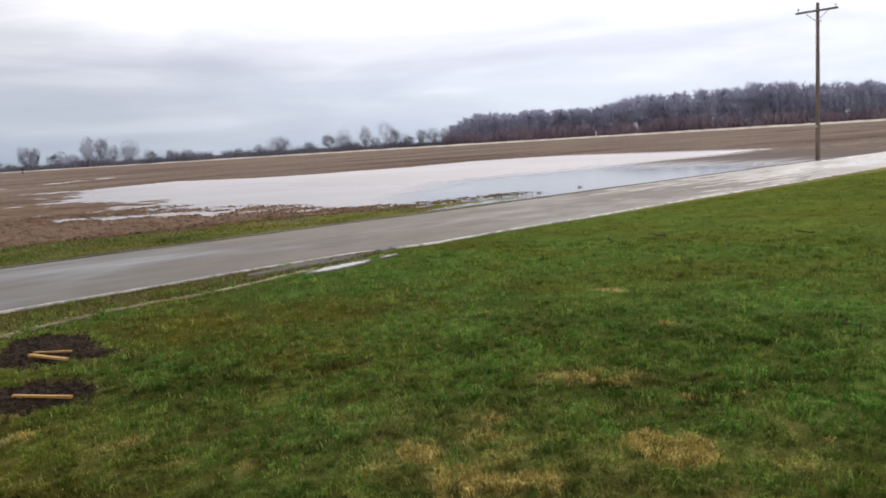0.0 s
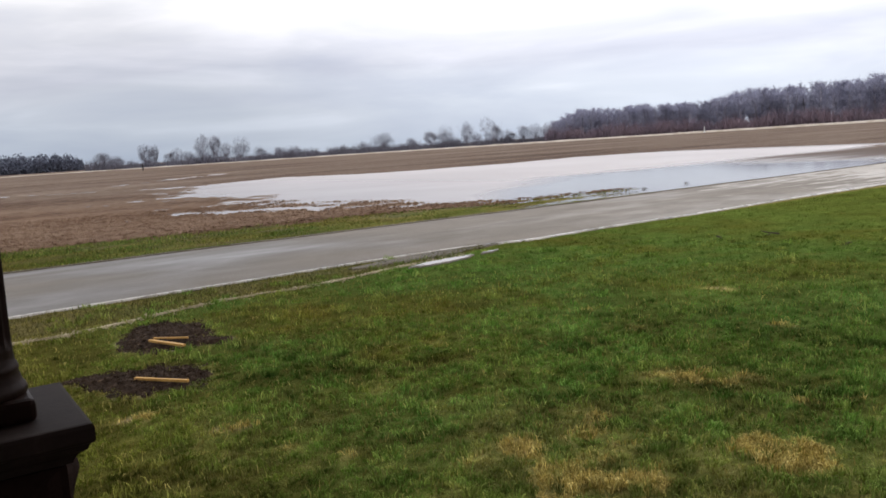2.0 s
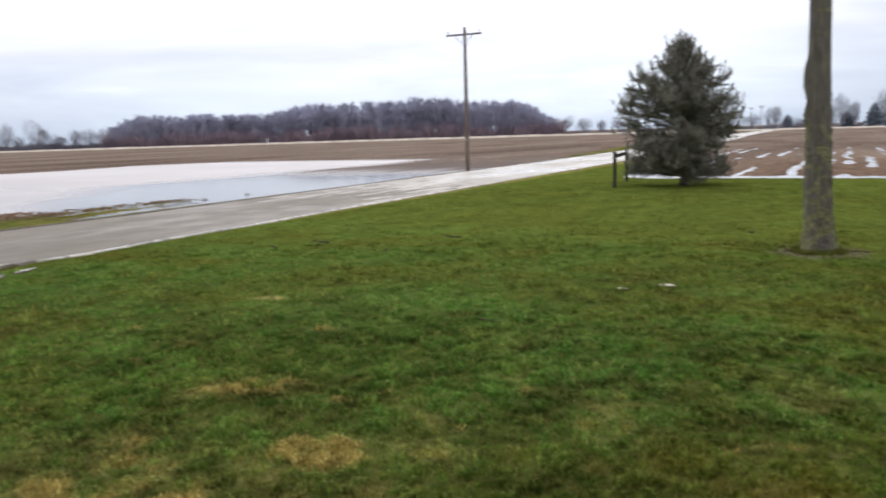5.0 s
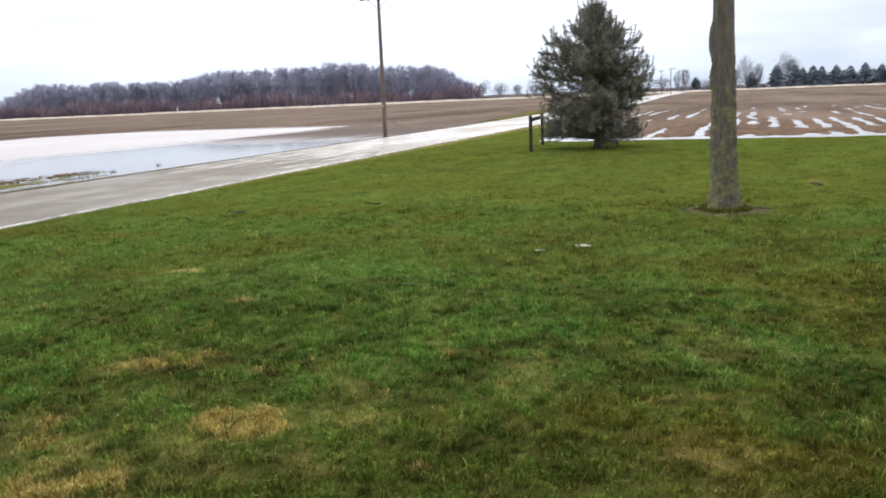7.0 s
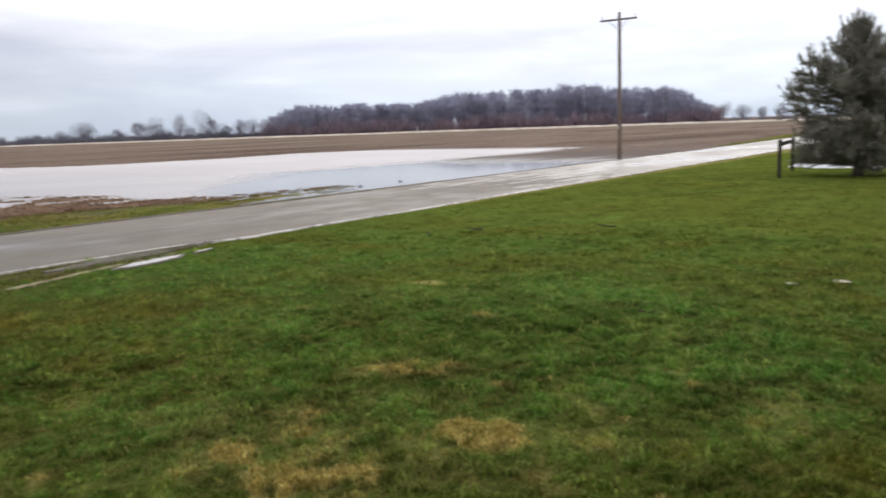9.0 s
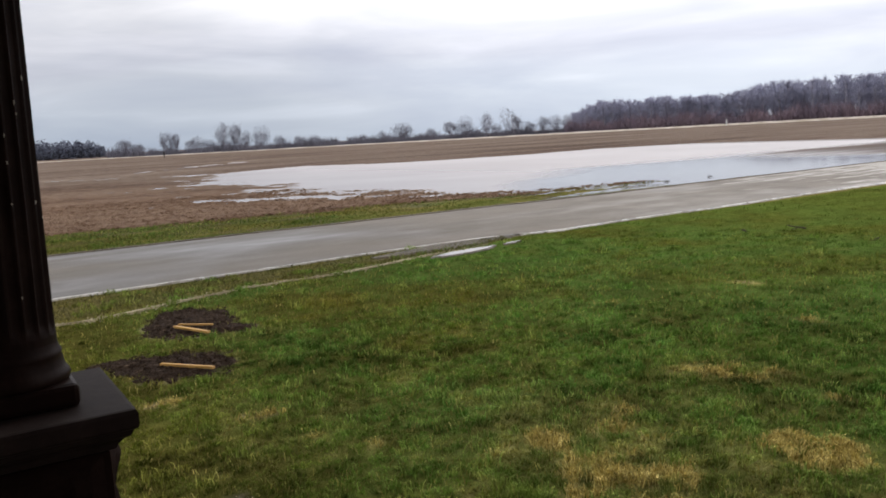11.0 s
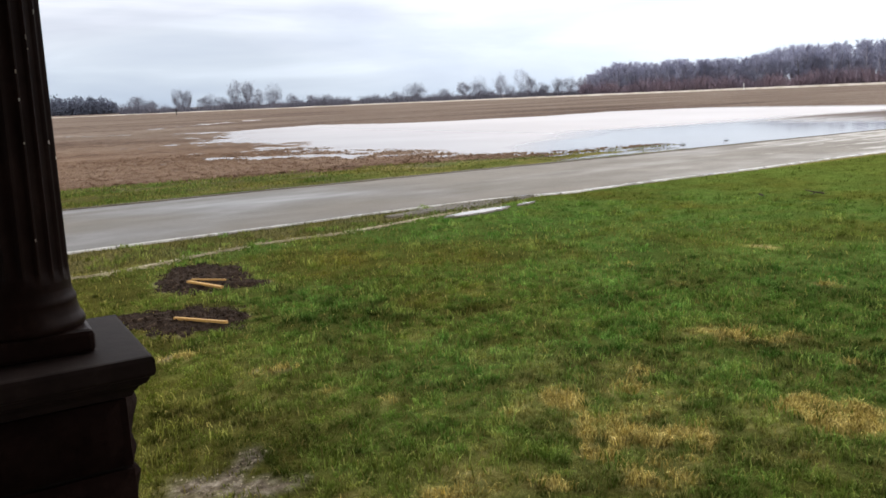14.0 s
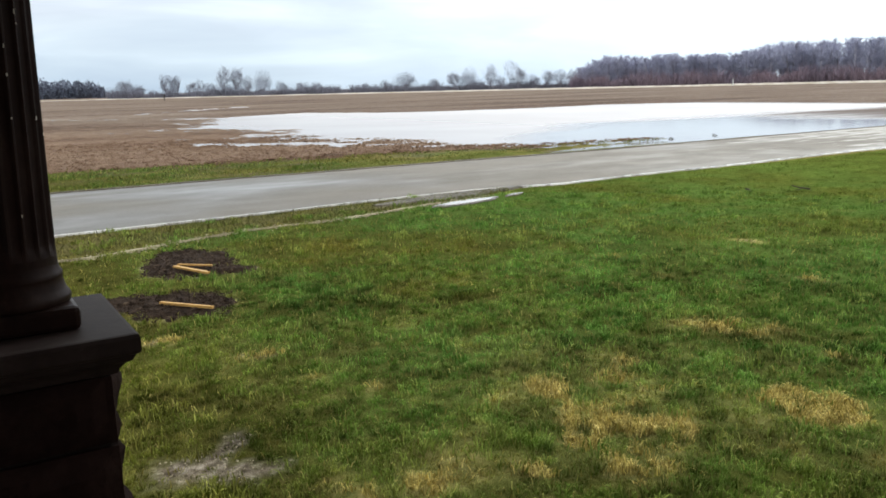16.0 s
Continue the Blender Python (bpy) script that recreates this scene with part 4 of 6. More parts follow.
# range, tufts, blades in each, height, width, tuft radius
for r0, r1, soft_in, soft_out, count, per, h, w, rad, fine in ((2.2, 6.2, 0.0, 1.6, 10500, 17, 0.038, 0.0060, 0.032, True), (4.6, 10.5, 1.6, 2.5, 15500, 13, 0.040, 0.0085, 0.038, True),
                                                               (8.0, 19.0, 2.5, 5.0, 19000, 9, 0.044, 0.0130, 0.060, False), (14.0, 38.0, 5.0, 8.0, 15000, 6, 0.036, 0.022, 0.100, False)):
    tx, ty = scatter(count, r0, r1)
    dist = np.hypot(tx, ty)
    fade = np.clip((dist - r0) / (soft_in + 1e-6), 0, 1) * np.clip((r1 - dist) / soft_out, 0, 1)
    keep = rng.uniform(0, 1, len(tx)) < fade
    tx, ty = tx[keep], ty[keep]
    n = len(tx)
    dry = np.clip(dry_at(tx, ty) + 0.30 * (rng.uniform(0, 1, n) < 0.06), 0, 1)
    tone = np.clip(0.42 * rng.uniform(0, 1, n) + 0.85 * tone_at(tx, ty) - 0.14, 0, 1)
    tall = (0.30 + 0.8 * fbm(tx * 2.6, ty * 2.6, 101) + 0.75 * step(0.40, 0.66, fbm(tx * 7, ty * 7, 113)) + 0.5 * spots(tx, ty, LUSH)) * np.interp(tx, [1.2, 3.4], [0.66, 1.0]) * rng.uniform(0.6, 1.25, n) * (1 - 0.45 * dry)
    way = rng.uniform(0, 2 * np.pi, (n, per))
    off = rad * np.sqrt(rng.uniform(0, 1, (n, per)))
    x, y = (tx[:, None] + off * np.cos(way)).ravel(), (ty[:, None] + off * np.sin(way)).ravel()
    blades("grass", x, y, lawn_z(x, y), np.repeat(h * tall, per) * rng.uniform(0.6, 1.3, n * per), w * rng.uniform(0.7, 1.3, n * per), np.repeat(dry, per), 0.25 * np.repeat(bare_at(tx, ty), per),
           "short patchy green lawn grass in small tufts", 1.45, fine, way.ravel(), np.repeat(tone, per))
# lusher tufts
tx, ty = scatter(1500, 2.6, 16.0, 0.8)
k = rng.integers(14, 42, len(tx))
x, y = np.repeat(tx, k) + rng.normal(0, 0.055, k.sum()), np.repeat(ty, k) + rng.normal(0, 0.055, k.sum())
blades("grass_tufts", x, y, lawn_z(x, y), rng.uniform(0.035, 0.10, len(x)) * np.repeat(rng.uniform(0.6, 1.2, len(tx)), k), 0.005 + 0.0007 * np.hypot(x, y), np.repeat(rng.uniform(0, 0.25, len(tx)), k), 0 * x, "taller tufts of green grass in the lawn", 1.1, True, None, np.repeat(rng.uniform(0.45, 1.0, len(tx)), k))
# dead blades lying about
x, y = scatter(15000, 2.6, 13.0, 0.9)
blades("dead_grass", x, y, lawn_z(x, y) + 0.018, rng.uniform(0.015, 0.05, len(x)), 0.005 + 0.0006 * np.hypot(x, y), rng.uniform(0.3, 0.7, len(x)), 0 * x, "scattered straw-coloured dead grass blades", 1.45, True, None, rng.uniform(0.1, 0.7, len(x)))
# straw matted on the dead patches
MATTED = [d for d in DRY if d[5] > 0.5]
sx0, sy0, sa, sb = (np.array([d[k] for d in MATTED]) for k in range(4))
pick = rng.choice(len(MATTED), 42000, p=sa * sb / (sa * sb).sum())
x, y = sx0[pick] + rng.normal(0, 0.62, 42000) * sa[pick], sy0[pick] + rng.normal(0, 0.62, 42000) * sb[pick]
keep = (dry_at(x, y) * (0.4 + 1.1 * fbm(x * 5, y * 5, 107)) > rng.uniform(0.35, 1.4, 42000)) & (np.hypot(x, y) < 10)
x, y = x[keep], y[keep]
blades("matted_straw", x, y, lawn_z(x, y) + rng.uniform(0.0, 0.015, len(x)), rng.uniform(0.02, 0.06, len(x)), 0.004 + 0.0006 * np.hypot(x, y), rng.uniform(0.75, 1.0, len(x)), 0 * x, "matted dead straw-coloured grass", 1.5, True, None, rng.uniform(0.3, 1.0, len(x)))
# longer grass left round the foot of the shade tree
a, d = rng.uniform(0, 2 * np.pi, 2600), 0.25 + np.abs(rng.normal(0, 0.10, 2600))
x, y = 14.95 + d * np.cos(a), 0.52 + d * np.sin(a)
blades("trunk_grass", x, y, 0 * x, rng.uniform(0.04, 0.13, len(x)), np.full(len(x), 0.012), rng.uniform(0, 0.4, len(x)), 0 * x, "longer uncut grass round the tree's foot", 1.0, False, None, rng.uniform(0.0, 0.6, len(x)))
# verge grass
count = 60000
x = rng.uniform(0, 1, count) ** 1.5 * 68 + 1
top_edge = verge_edge(x)
y = 19.3 + (top_edge + 0.25 - 19.3) * rng.uniform(0, 1, count) + bend(x)
thin = (y - bend(x) - 19.3) / (top_edge - 19.3)
keep = (fbm(x * 0.9, y * 1.4, 111) > rng.uniform(0.25, 0.55, count) + 0.12 * step(0.5, 1.0, thin)) & (channel(x, y) < 0.3) & ((y > 20.0) | (x < 14.5))
x, y = x[keep], y[keep]
blades("verge_grass", x, y, 0.01 - 0 * x, rng.uniform(0.03, 0.09, len(x)) * np.interp(x, [11, 16], [1, 0.3]), rng.uniform(0.018, 0.034, len(x)), np.clip(fbm(x * 0.7, y * 1.3, 95) * 1.0 - 0.34 + 0.30 * (rng.uniform(0, 1, len(x)) < 0.3), 0.03, 0.6), 0 * x, "rough green and straw verge grass", 0.9, False, None, rng.uniform(0.0, 0.7, len(x)) * (0.5 + fbm(x * 1.1, y * 1.8, 115)))
# rough grass between gravel line and road
count = 8000
x = rng.uniform(-1, 9.5, count)
y = lawn_edge(x) + (road_near(x) - 0.12 - lawn_edge(x)) * rng.uniform(0.1, 1, count)
keep = (bare_at(x, y) < rng.uniform(0, 0.8, count)) & (np.hypot((x - 8.0) / 1.15, (y - 12.27 - 0.20 * (x - 8.0)) / 0.20) > 1)
x, y = x[keep], y[keep]
blades("roadside_grass", x, y, lawn_z(x, y), rng.uniform(0.03, 0.09, len(x)), rng.uniform(0.010, 0.018, len(x)), np.clip(0.15 + 0.4 * fbm(x * 2, y * 2, 76), 0, 1), 0.5 * fbm(x * 3, y * 3, 78), "thin brownish grass beside the road", 0.9, False, None, rng.uniform(0.0, 0.25, len(x)))
# fringe where the lawn meets the eastern field
count = 9000
y = rng.uniform(-16, 9, count)
x = east_limit(y) - rng.uniform(0, 0.7, count)
blades("field_edge_grass", x, y, 0 * x - 0.01, rng.uniform(0.015, 0.04, count), np.full(count, 0.03), rng.uniform(0, 0.5, count), 0 * x, "longer grass along the field edge", 0.8, False)


def puddle(name, cx, cy, a, b, turn, z, label):
    t = np.linspace(0, 2 * np.pi, 72, endpoint=False)
    r = 1 + 0.9 * (fbm(2.2 * np.cos(t) + 7 * cx, 2.2 * np.sin(t), 121) - 0.5) + 0.8 * (fbm(6 * np.cos(t), 6 * np.sin(t) + cx, 123) - 0.5)
    u, v = a * r * np.cos(t), b * r * np.sin(t)
    c, s = math.cos(radians(turn)), math.sin(radians(turn))
    ring = np.c_[cx + u * c - v * s, cy + u * s + v * c, np.full(72, z)]
    lower = np.c_[cx + 1.03 * (u * c - v * s), cy + 1.03 * (u * s + v * c), np.full(72, z - 0.03)]
    i = np.arange(72)
    j = (i + 1) % 72
    ob = link_mesh(name, np.r_[ring, lower, [[cx, cy, z]]], [np.c_[i, j, np.full(72, 144)], np.c_[i, 72 + i, 72 + j, j]], PUDDLE)
    return tagged(ob, label, "puddle", kind="structure")


puddle("roadside_puddle", 7.98, 12.25, 0.66, 0.15, 13, 0.034, "long pale puddle between lawn and road")
puddle("roadside_puddle", 9.12, 12.47, 0.24, 0.05, 14, 0.036, "small pale puddle in the muddy roadside")
mx = np.arange(6.4, 10.4, 0.12)
ribbon("roadside_mud", mx, 0.5 * (lawn_edge(mx) + road_near(mx)) + 0.06, (road_near(mx) + 0.04 - lawn_edge(mx)) * np.interp(mx, [6.4, 7.6, 9.6, 10.4], [0.15, 0.62, 0.72, 0.2]) * (0.7 + 0.6 * fbm(mx * 1.6, mx * 0, 49)), 0.030, MUD, "dark churned mud between lawn and road", "mud")

# ---- mulch beds with lumber offcuts ----
for cx, cy, a, b, turn in BEDS:
    u = np.linspace(-1.55, 1.55, 64)
    U, V = np.meshgrid(u, u)
    c, k = math.cos(radians(turn)), math.sin(radians(turn))
    X, Y = cx + U * a * c - V * b * k, cy + U * a * k + V * b * c
    depth = in_beds(X, Y)
    Z = 0.005 + 0.030 * step(0, 0.5, depth) + 0.05 * (fbm(X * 9, Y * 9, 131) - 0.45) * step(-0.1, 0.3, depth) - 0.09 * step(0.0, -0.22, depth)
    bed = link_mesh("mulch_bed", np.c_[X.ravel(), Y.ravel(), Z.ravel()], grid_faces(64, 64), MULCH, smooth=False)
    tagged(bed, "round bed of dark wet mulch in the lawn", "mulch bed", group="mulch beds")
    # loose lumps
    m = 1100
    pu, pv = rng.uniform(-1.3, 1.3, m) * a, rng.uniform(-1.3, 1.3, m) * b
    px, py = cx + pu * c - pv * k, cy + pu * k + pv * c
    ok = in_beds(px, py) > -0.04
    px, py = px[ok], py[ok]
    s = rng.uniform(0.004, 0.022, (len(px), 1)) * rng.uniform(0.4, 1.0, (len(px), 1))
    octa = np.array([(1, 0, 0), (0, 1, 0), (-1, 0, 0), (0, -1, 0), (0, 0, 0.7), (0, 0, -0.7)])
    tri = np.array([(0, 1, 4), (1, 2, 4), (2, 3, 4), (3, 0, 4), (1, 0, 5), (2, 1, 5), (3, 2, 5), (0, 3, 5)])
    v = (octa[None] * s[:, :, None] * rng.uniform(0.6, 1.5, (len(px), 6, 1))) + np.c_[px, py, 0.020 + 0.030 * step(0, 0.5, in_beds(px, py))][:, None]
    f = (tri[None] + 6 * np.arange(len(px))[:, None, None]).reshape(-1, 3)
    tagged(link_mesh("mulch_lumps", v.reshape(-1, 3), f, MULCH), "loose dark mulch clods and bark chips", "mulch", kind="stuff")


def offcut(ax, ay, bx, by, z, w, h, label):
    """A short piece of sawn lumber lying between two points."""
    L, turn = math.hypot(bx - ax, by - ay), math.degrees(math.atan2(by - ay, bx - ax))
    ob = part("lumber_offcut", box_bm((L, w, h), (0, 0, h / 2), 0.004), LUMBER)
    ob.matrix_world = pose((ax + bx) / 2, (ay + by) / 2, z, 0, 0, turn)
    return tagged(ob, label, "lumber", group="lumber offcuts on the mulch")


offcut(2.17, 9.72, 2.40, 9.14, 0.045, 0.046, 0.026, "short yellow sawn lumber offcut on dark mulch")
offcut(2.23, 9.80, 2.55, 9.50, 0.050, 0.026, 0.020, "thin yellow lumber strip behind the thicker offcut")
offcut(1.63, 8.11, 2.00, 7.62, 0.042, 0.034, 0.026, "yellow lumber offcut lying alone on mulch")

# pebbles and crumbs on worn ground
m = 1100
px = rng.uniform(-1, 8.8, m)
py = lawn_edge(px) + 0.10 * (fbm(px * 0.9, px * 0, 48) - 0.5) + rng.normal(0, 0.10, m)
qx, qy = 1.1 + rng.normal(0, 0.3, 260), 4.45 + rng.normal(0, 0.22, 260)
ok = bare_at(qx, qy) > 0.5
qx, qy = qx[ok], qy[ok]
s = rng.uniform(0.005, 0.017, (len(px), 1))
octa = np.array([(1, 0, 0), (0, 1, 0), (-1, 0, 0), (0, -1, 0), (0, 0, 0.7), (0, 0, -0.7)])
tri = np.array([(0, 1, 4), (1, 2, 4), (2, 3, 4), (3, 0, 4), (1, 0, 5), (2, 1, 5), (3, 2, 5), (0, 3, 5)])
v = (octa[None] * s[:, :, None] * rng.uniform(0.6, 1.4, (len(px), 6, 1))) + np.c_[px, py, lawn_z(px, py) + 0.012][:, None]
f = (tri[None] + 6 * np.arange(len(px))[:, None, None]).reshape(-1, 3)
tagged(link_mesh("pebbles", v.reshape(-1, 3), f, GRAVEL), "pale pebbles and soil crumbs on worn ground", "gravel", kind="stuff")
s = rng.uniform(0.003, 0.008, (len(qx), 1))
v = (octa[None] * s[:, :, None] * rng.uniform(0.6, 1.4, (len(qx), 6, 1))) + np.c_[qx, qy, lawn_z(qx, qy) + 0.006][:, None]
f = (tri[None] + 6 * np.arange(len(qx))[:, None, None]).reshape(-1, 3)
tagged(link_mesh("soil_crumbs", v.reshape(-1, 3), f, GRAVEL), "small crumbs of bare soil in the lawn", "soil", kind="stuff")


# ---- trees ----
class Growth:
    """Collects limbs (tapered prisms) and twigs (slivers) of one tree."""

    def __init__(self, seed):
        self.r = np.random.default_rng(seed)
        self.wood, self.twig = [], []

    def side(self, d):
        a = self.r.normal(size=3)
        a -= d * (a @ d)
        return a / np.linalg.norm(a)

    def limb(self, p, d, length, r0, r1, parts, up, wander):
        """Adds a bent limb and gives its places and ways."""
        spine = [(p, d, r0)]
        for k in range(parts):
            d = d + self.r.normal(size=3) * wander + np.array([0, 0, up])
            d = d / np.linalg.norm(d)
            p = p + d * length / parts
            spine.append((p, d, r0 + (r1 - r0) * (k + 1) / parts))
        self.wood.append(spine)
        return spine

    def spread(self, spine, count, lo, angle, length, radius, levels, up=0.05):
        for n_th in range(count):
            t = (lo + (1 - lo) * (n_th + self.r.uniform(0, 1)) / count) * (len(spine) - 1)
            k = max(0, min(int(t), len(spine) - 2))
            f = t - k
            p = spine[k][0] * (1 - f) + spine[k + 1][0] * f
            d0, rr = spine[k + 1][1], spine[k][2] * (1 - f) + spine[k + 1][2] * f
            a = radians(self.r.normal(angle, 11))
            d = d0 * math.cos(a) + self.side(d0) * math.sin(a)
            d[2] += 0.12
            d /= np.linalg.norm(d)
            L = length * self.r.uniform(0.6, 1.25) * (1.15 - 0.5 * t / (len(spine) - 1))
            if len(levels) == 1:
                self.twig.append((p, p + d * L + np.array([0, 0, 0.1 * L]), levels[0][0]))
            else:
                child = self.limb(p, d, L, min(radius, 0.7 * rr), 0.25 * radius, 3 if len(levels) > 2 else 2, up, 0.13)
                n, ang, ln, rad = levels[0]
                self.spread(child, n, 0.2, ang, ln, rad, levels[1:], up)

    def meshes(self, sides=4):
        v, f = [], []
        a = np.linspace(0, 2 * np.pi, sides, endpoint=False)
        for spine in self.wood:
            base = len(v) * sides
            for p, d, r in spine:
                u = np.cross(d, (0.3, 0.9, 0.2))
                u /= np.linalg.norm(u)
                w = np.cross(d, u)
                v.append(p + r * (np.cos(a)[:, None] * u + np.sin(a)[:, None] * w))
            for k in range(len(spine) - 1):
                for i in range(sides):
                    j = (i + 1) % sides
                    f.append((base + k * sides + i, base + k * sides + j, base + (k + 1) * sides + j, base + (k + 1) * sides + i))
        wood = (np.concatenate(v), np.array(f))
        tv = []
        for p, q, w in self.twig:
            s = self.side((q - p) / np.linalg.norm(q - p)) * w / 2
            tv += [p - s, p + s, q]
        twig = (np.array(tv), np.arange(len(tv)).reshape(-1, 3)) if tv else None
        return wood, twig


def fitted(meshes, height, spread):
    """Scales wood and twigs to a height and a crown width."""
    (wv, wf), (tv, tf) = meshes
    sz = height / tv[:, 2].max()
    sx = spread / 2 / np.percentile(np.hypot(tv[:, 0], tv[:, 1]), 96)
    m = np.array([sx, sx, sz])
    return (wv * m, wf), (tv * m, tf)


def wood_tree(seed, height, spread, bole, limbs, twigs, twig_w):
    """A lighter build for ranks of trees: limbs that carry twigs straight away."""
    g = Growth(seed)
    trunk = g.limb(np.array([0.0, 0, -0.1]), np.array([0.0, 0, 1]), 0.85 * height, 0.030 * height, 0.008 * height, 6, 0.08, 0.05)
    g.spread(trunk, limbs, bole, 38, 0.42 * spread, 0.009 * height, [(twigs, 42, 0.24 * spread, 0), (twig_w,)], 0.08)
    return fitted(g.meshes(3), height, spread)


def conifer(seed, height, spread):
    """A far conifer: pole and drooping needle sprays."""
    r = np.random.default_rng(seed)
    v, f = lathe([(0.018 * height, -0.1), (0.012 * height, 0.5 * height), (0.003 * height, height)], 5)
    n = 800
    t = r.uniform(0.06, 1, n) ** 0.85
    a = r.uniform(0, 2 * np.pi, n)
    rad = 0.5 * spread * (1 - t) ** 0.6 * r.uniform(0.75, 1.15, n) + 0.05
    p = np.c_[0 * t, 0 * t, t * height]
    q = np.c_[rad * np.cos(a), rad * np.sin(a), t * height - 0.18 * rad + 0.1]
    s = np.c_[-np.sin(a), np.cos(a), 0.4 * r.normal(size=n)] * (0.10 + 0.22 * rad)[:, None] * 0.8
    tv = np.stack([0.25 * p + 0.75 * q - s, p + 0.15 * (q - p), 0.25 * p + 0.75 * q + s, q + 0.25 * (q - p)], 1).reshape(-1, 3)
    i = np.arange(n) * 4
    return (v, f), (tv, np.c_[i, i + 1, i + 2, i + 3])


def at_az(az, dist):
    return dist * math.sin(radians(az)), dist * math.cos(radians(az))


def domed_tree(seed, height, spread, low, stems, count, twig_w, ragged=0.22):
    """A leafless tree of fine twigs: stems fan out from a short bole, twigs fill an uneven dome."""
    g = Growth(seed)
    trunk = g.limb(np.array([0.0, 0, -0.1]), np.array([0.0, 0, 1]), low * height + 0.15 * height, 0.020 * height, 0.014 * height, 3, 0.05, 0.04)
    top = trunk[-2][0]
    mid, half = np.array([0, 0, (1 + low) / 2 * height]), np.array([spread / 2, spread / 2, (1 - low) / 2 * height])
    lobes = g.r.normal(size=(16, 3))
    lobes /= np.linalg.norm(lobes, axis=1, keepdims=True)
    size = g.r.uniform(-1.2, 1, 16) * ragged
    for k in range(stems):
        a, t = k * 2.4 + g.r.uniform(-0.4, 0.4), radians(g.r.uniform(4, 44))
        d = np.array([math.cos(a) * math.sin(t) * spread / height * 1.5, math.sin(a) * math.sin(t) * spread / height * 1.5, math.cos(t)])
        limb = g.limb(top, d / np.linalg.norm(d), height * (0.88 - low) * g.r.uniform(0.8, 1.0) * (0.75 + 0.25 * math.cos(t)), 0.013 * height, 0.004 * height, 5, 0.02, 0.09)
        for s in limb[2:]:
            g.limb(s[0], g.side(s[1]) * 0.7 + s[1] * 0.7, 0.22 * height, 0.005 * height, 0.002 * height, 2, 0.03, 0.1)
    for k in range(count):
        w = g.r.normal(size=3)
        w /= np.linalg.norm(w)
        edge = 1 + sum(s * max(0, lobe @ w) ** 5 for s, lobe in zip(size, lobes))
        p = mid + half * w * edge * g.r.uniform(0.15, 1.0) ** 0.5
        d = w * (0.6, 0.6, 0.5) + np.array([0, 0, 0.45]) + g.r.normal(size=3) * 0.35
        g.twig.append((p - d * 0.05 * height, p + d * 0.07 * height, twig_w))
    return g.meshes(3)


PROTOS = {
    "round": [domed_tree(s, 10, 12, 0.06, 12, 2800, 0.066, 0.45) for s in (1, 2)],
    "tall": [domed_tree(s, 10, 5.6, 0.03, 8, 1700, 0.060, 0.5) for s in (3, 4)],
    "multi": [domed_tree(s, 10, 10.5, 0.02, 12, 2800, 0.066, 0.5) for s in (5, 6)],
    "conifer": [conifer(s, 10, 5.5) for s in (9, 10)],
}
_shared = {}


def far_tree(kind, pick, az, dist, height, wide, label):
    """One tree of the skyline, with its trunk and crown."""
    x, y = at_az(az, dist)
    key = (kind, pick)
    name = "conifer" if kind == "conifer" else "bare_tree"
    ob = thing(name, label, "tree", (x, y, 0.0), "skyline trees", (az * 37) % 360)
    ob.scale = (wide, wide, height / 10)
    wood, twig = PROTOS[kind][pick]
    if key not in _shared:
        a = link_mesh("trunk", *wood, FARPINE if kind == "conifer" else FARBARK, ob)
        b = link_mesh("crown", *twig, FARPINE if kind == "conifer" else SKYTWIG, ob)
        _shared[key] = (a.data, b.data)
    else:
        for nm, data in zip(("trunk", "crown"), _shared[key]):
            new(nm, data).parent = ob
    return ob


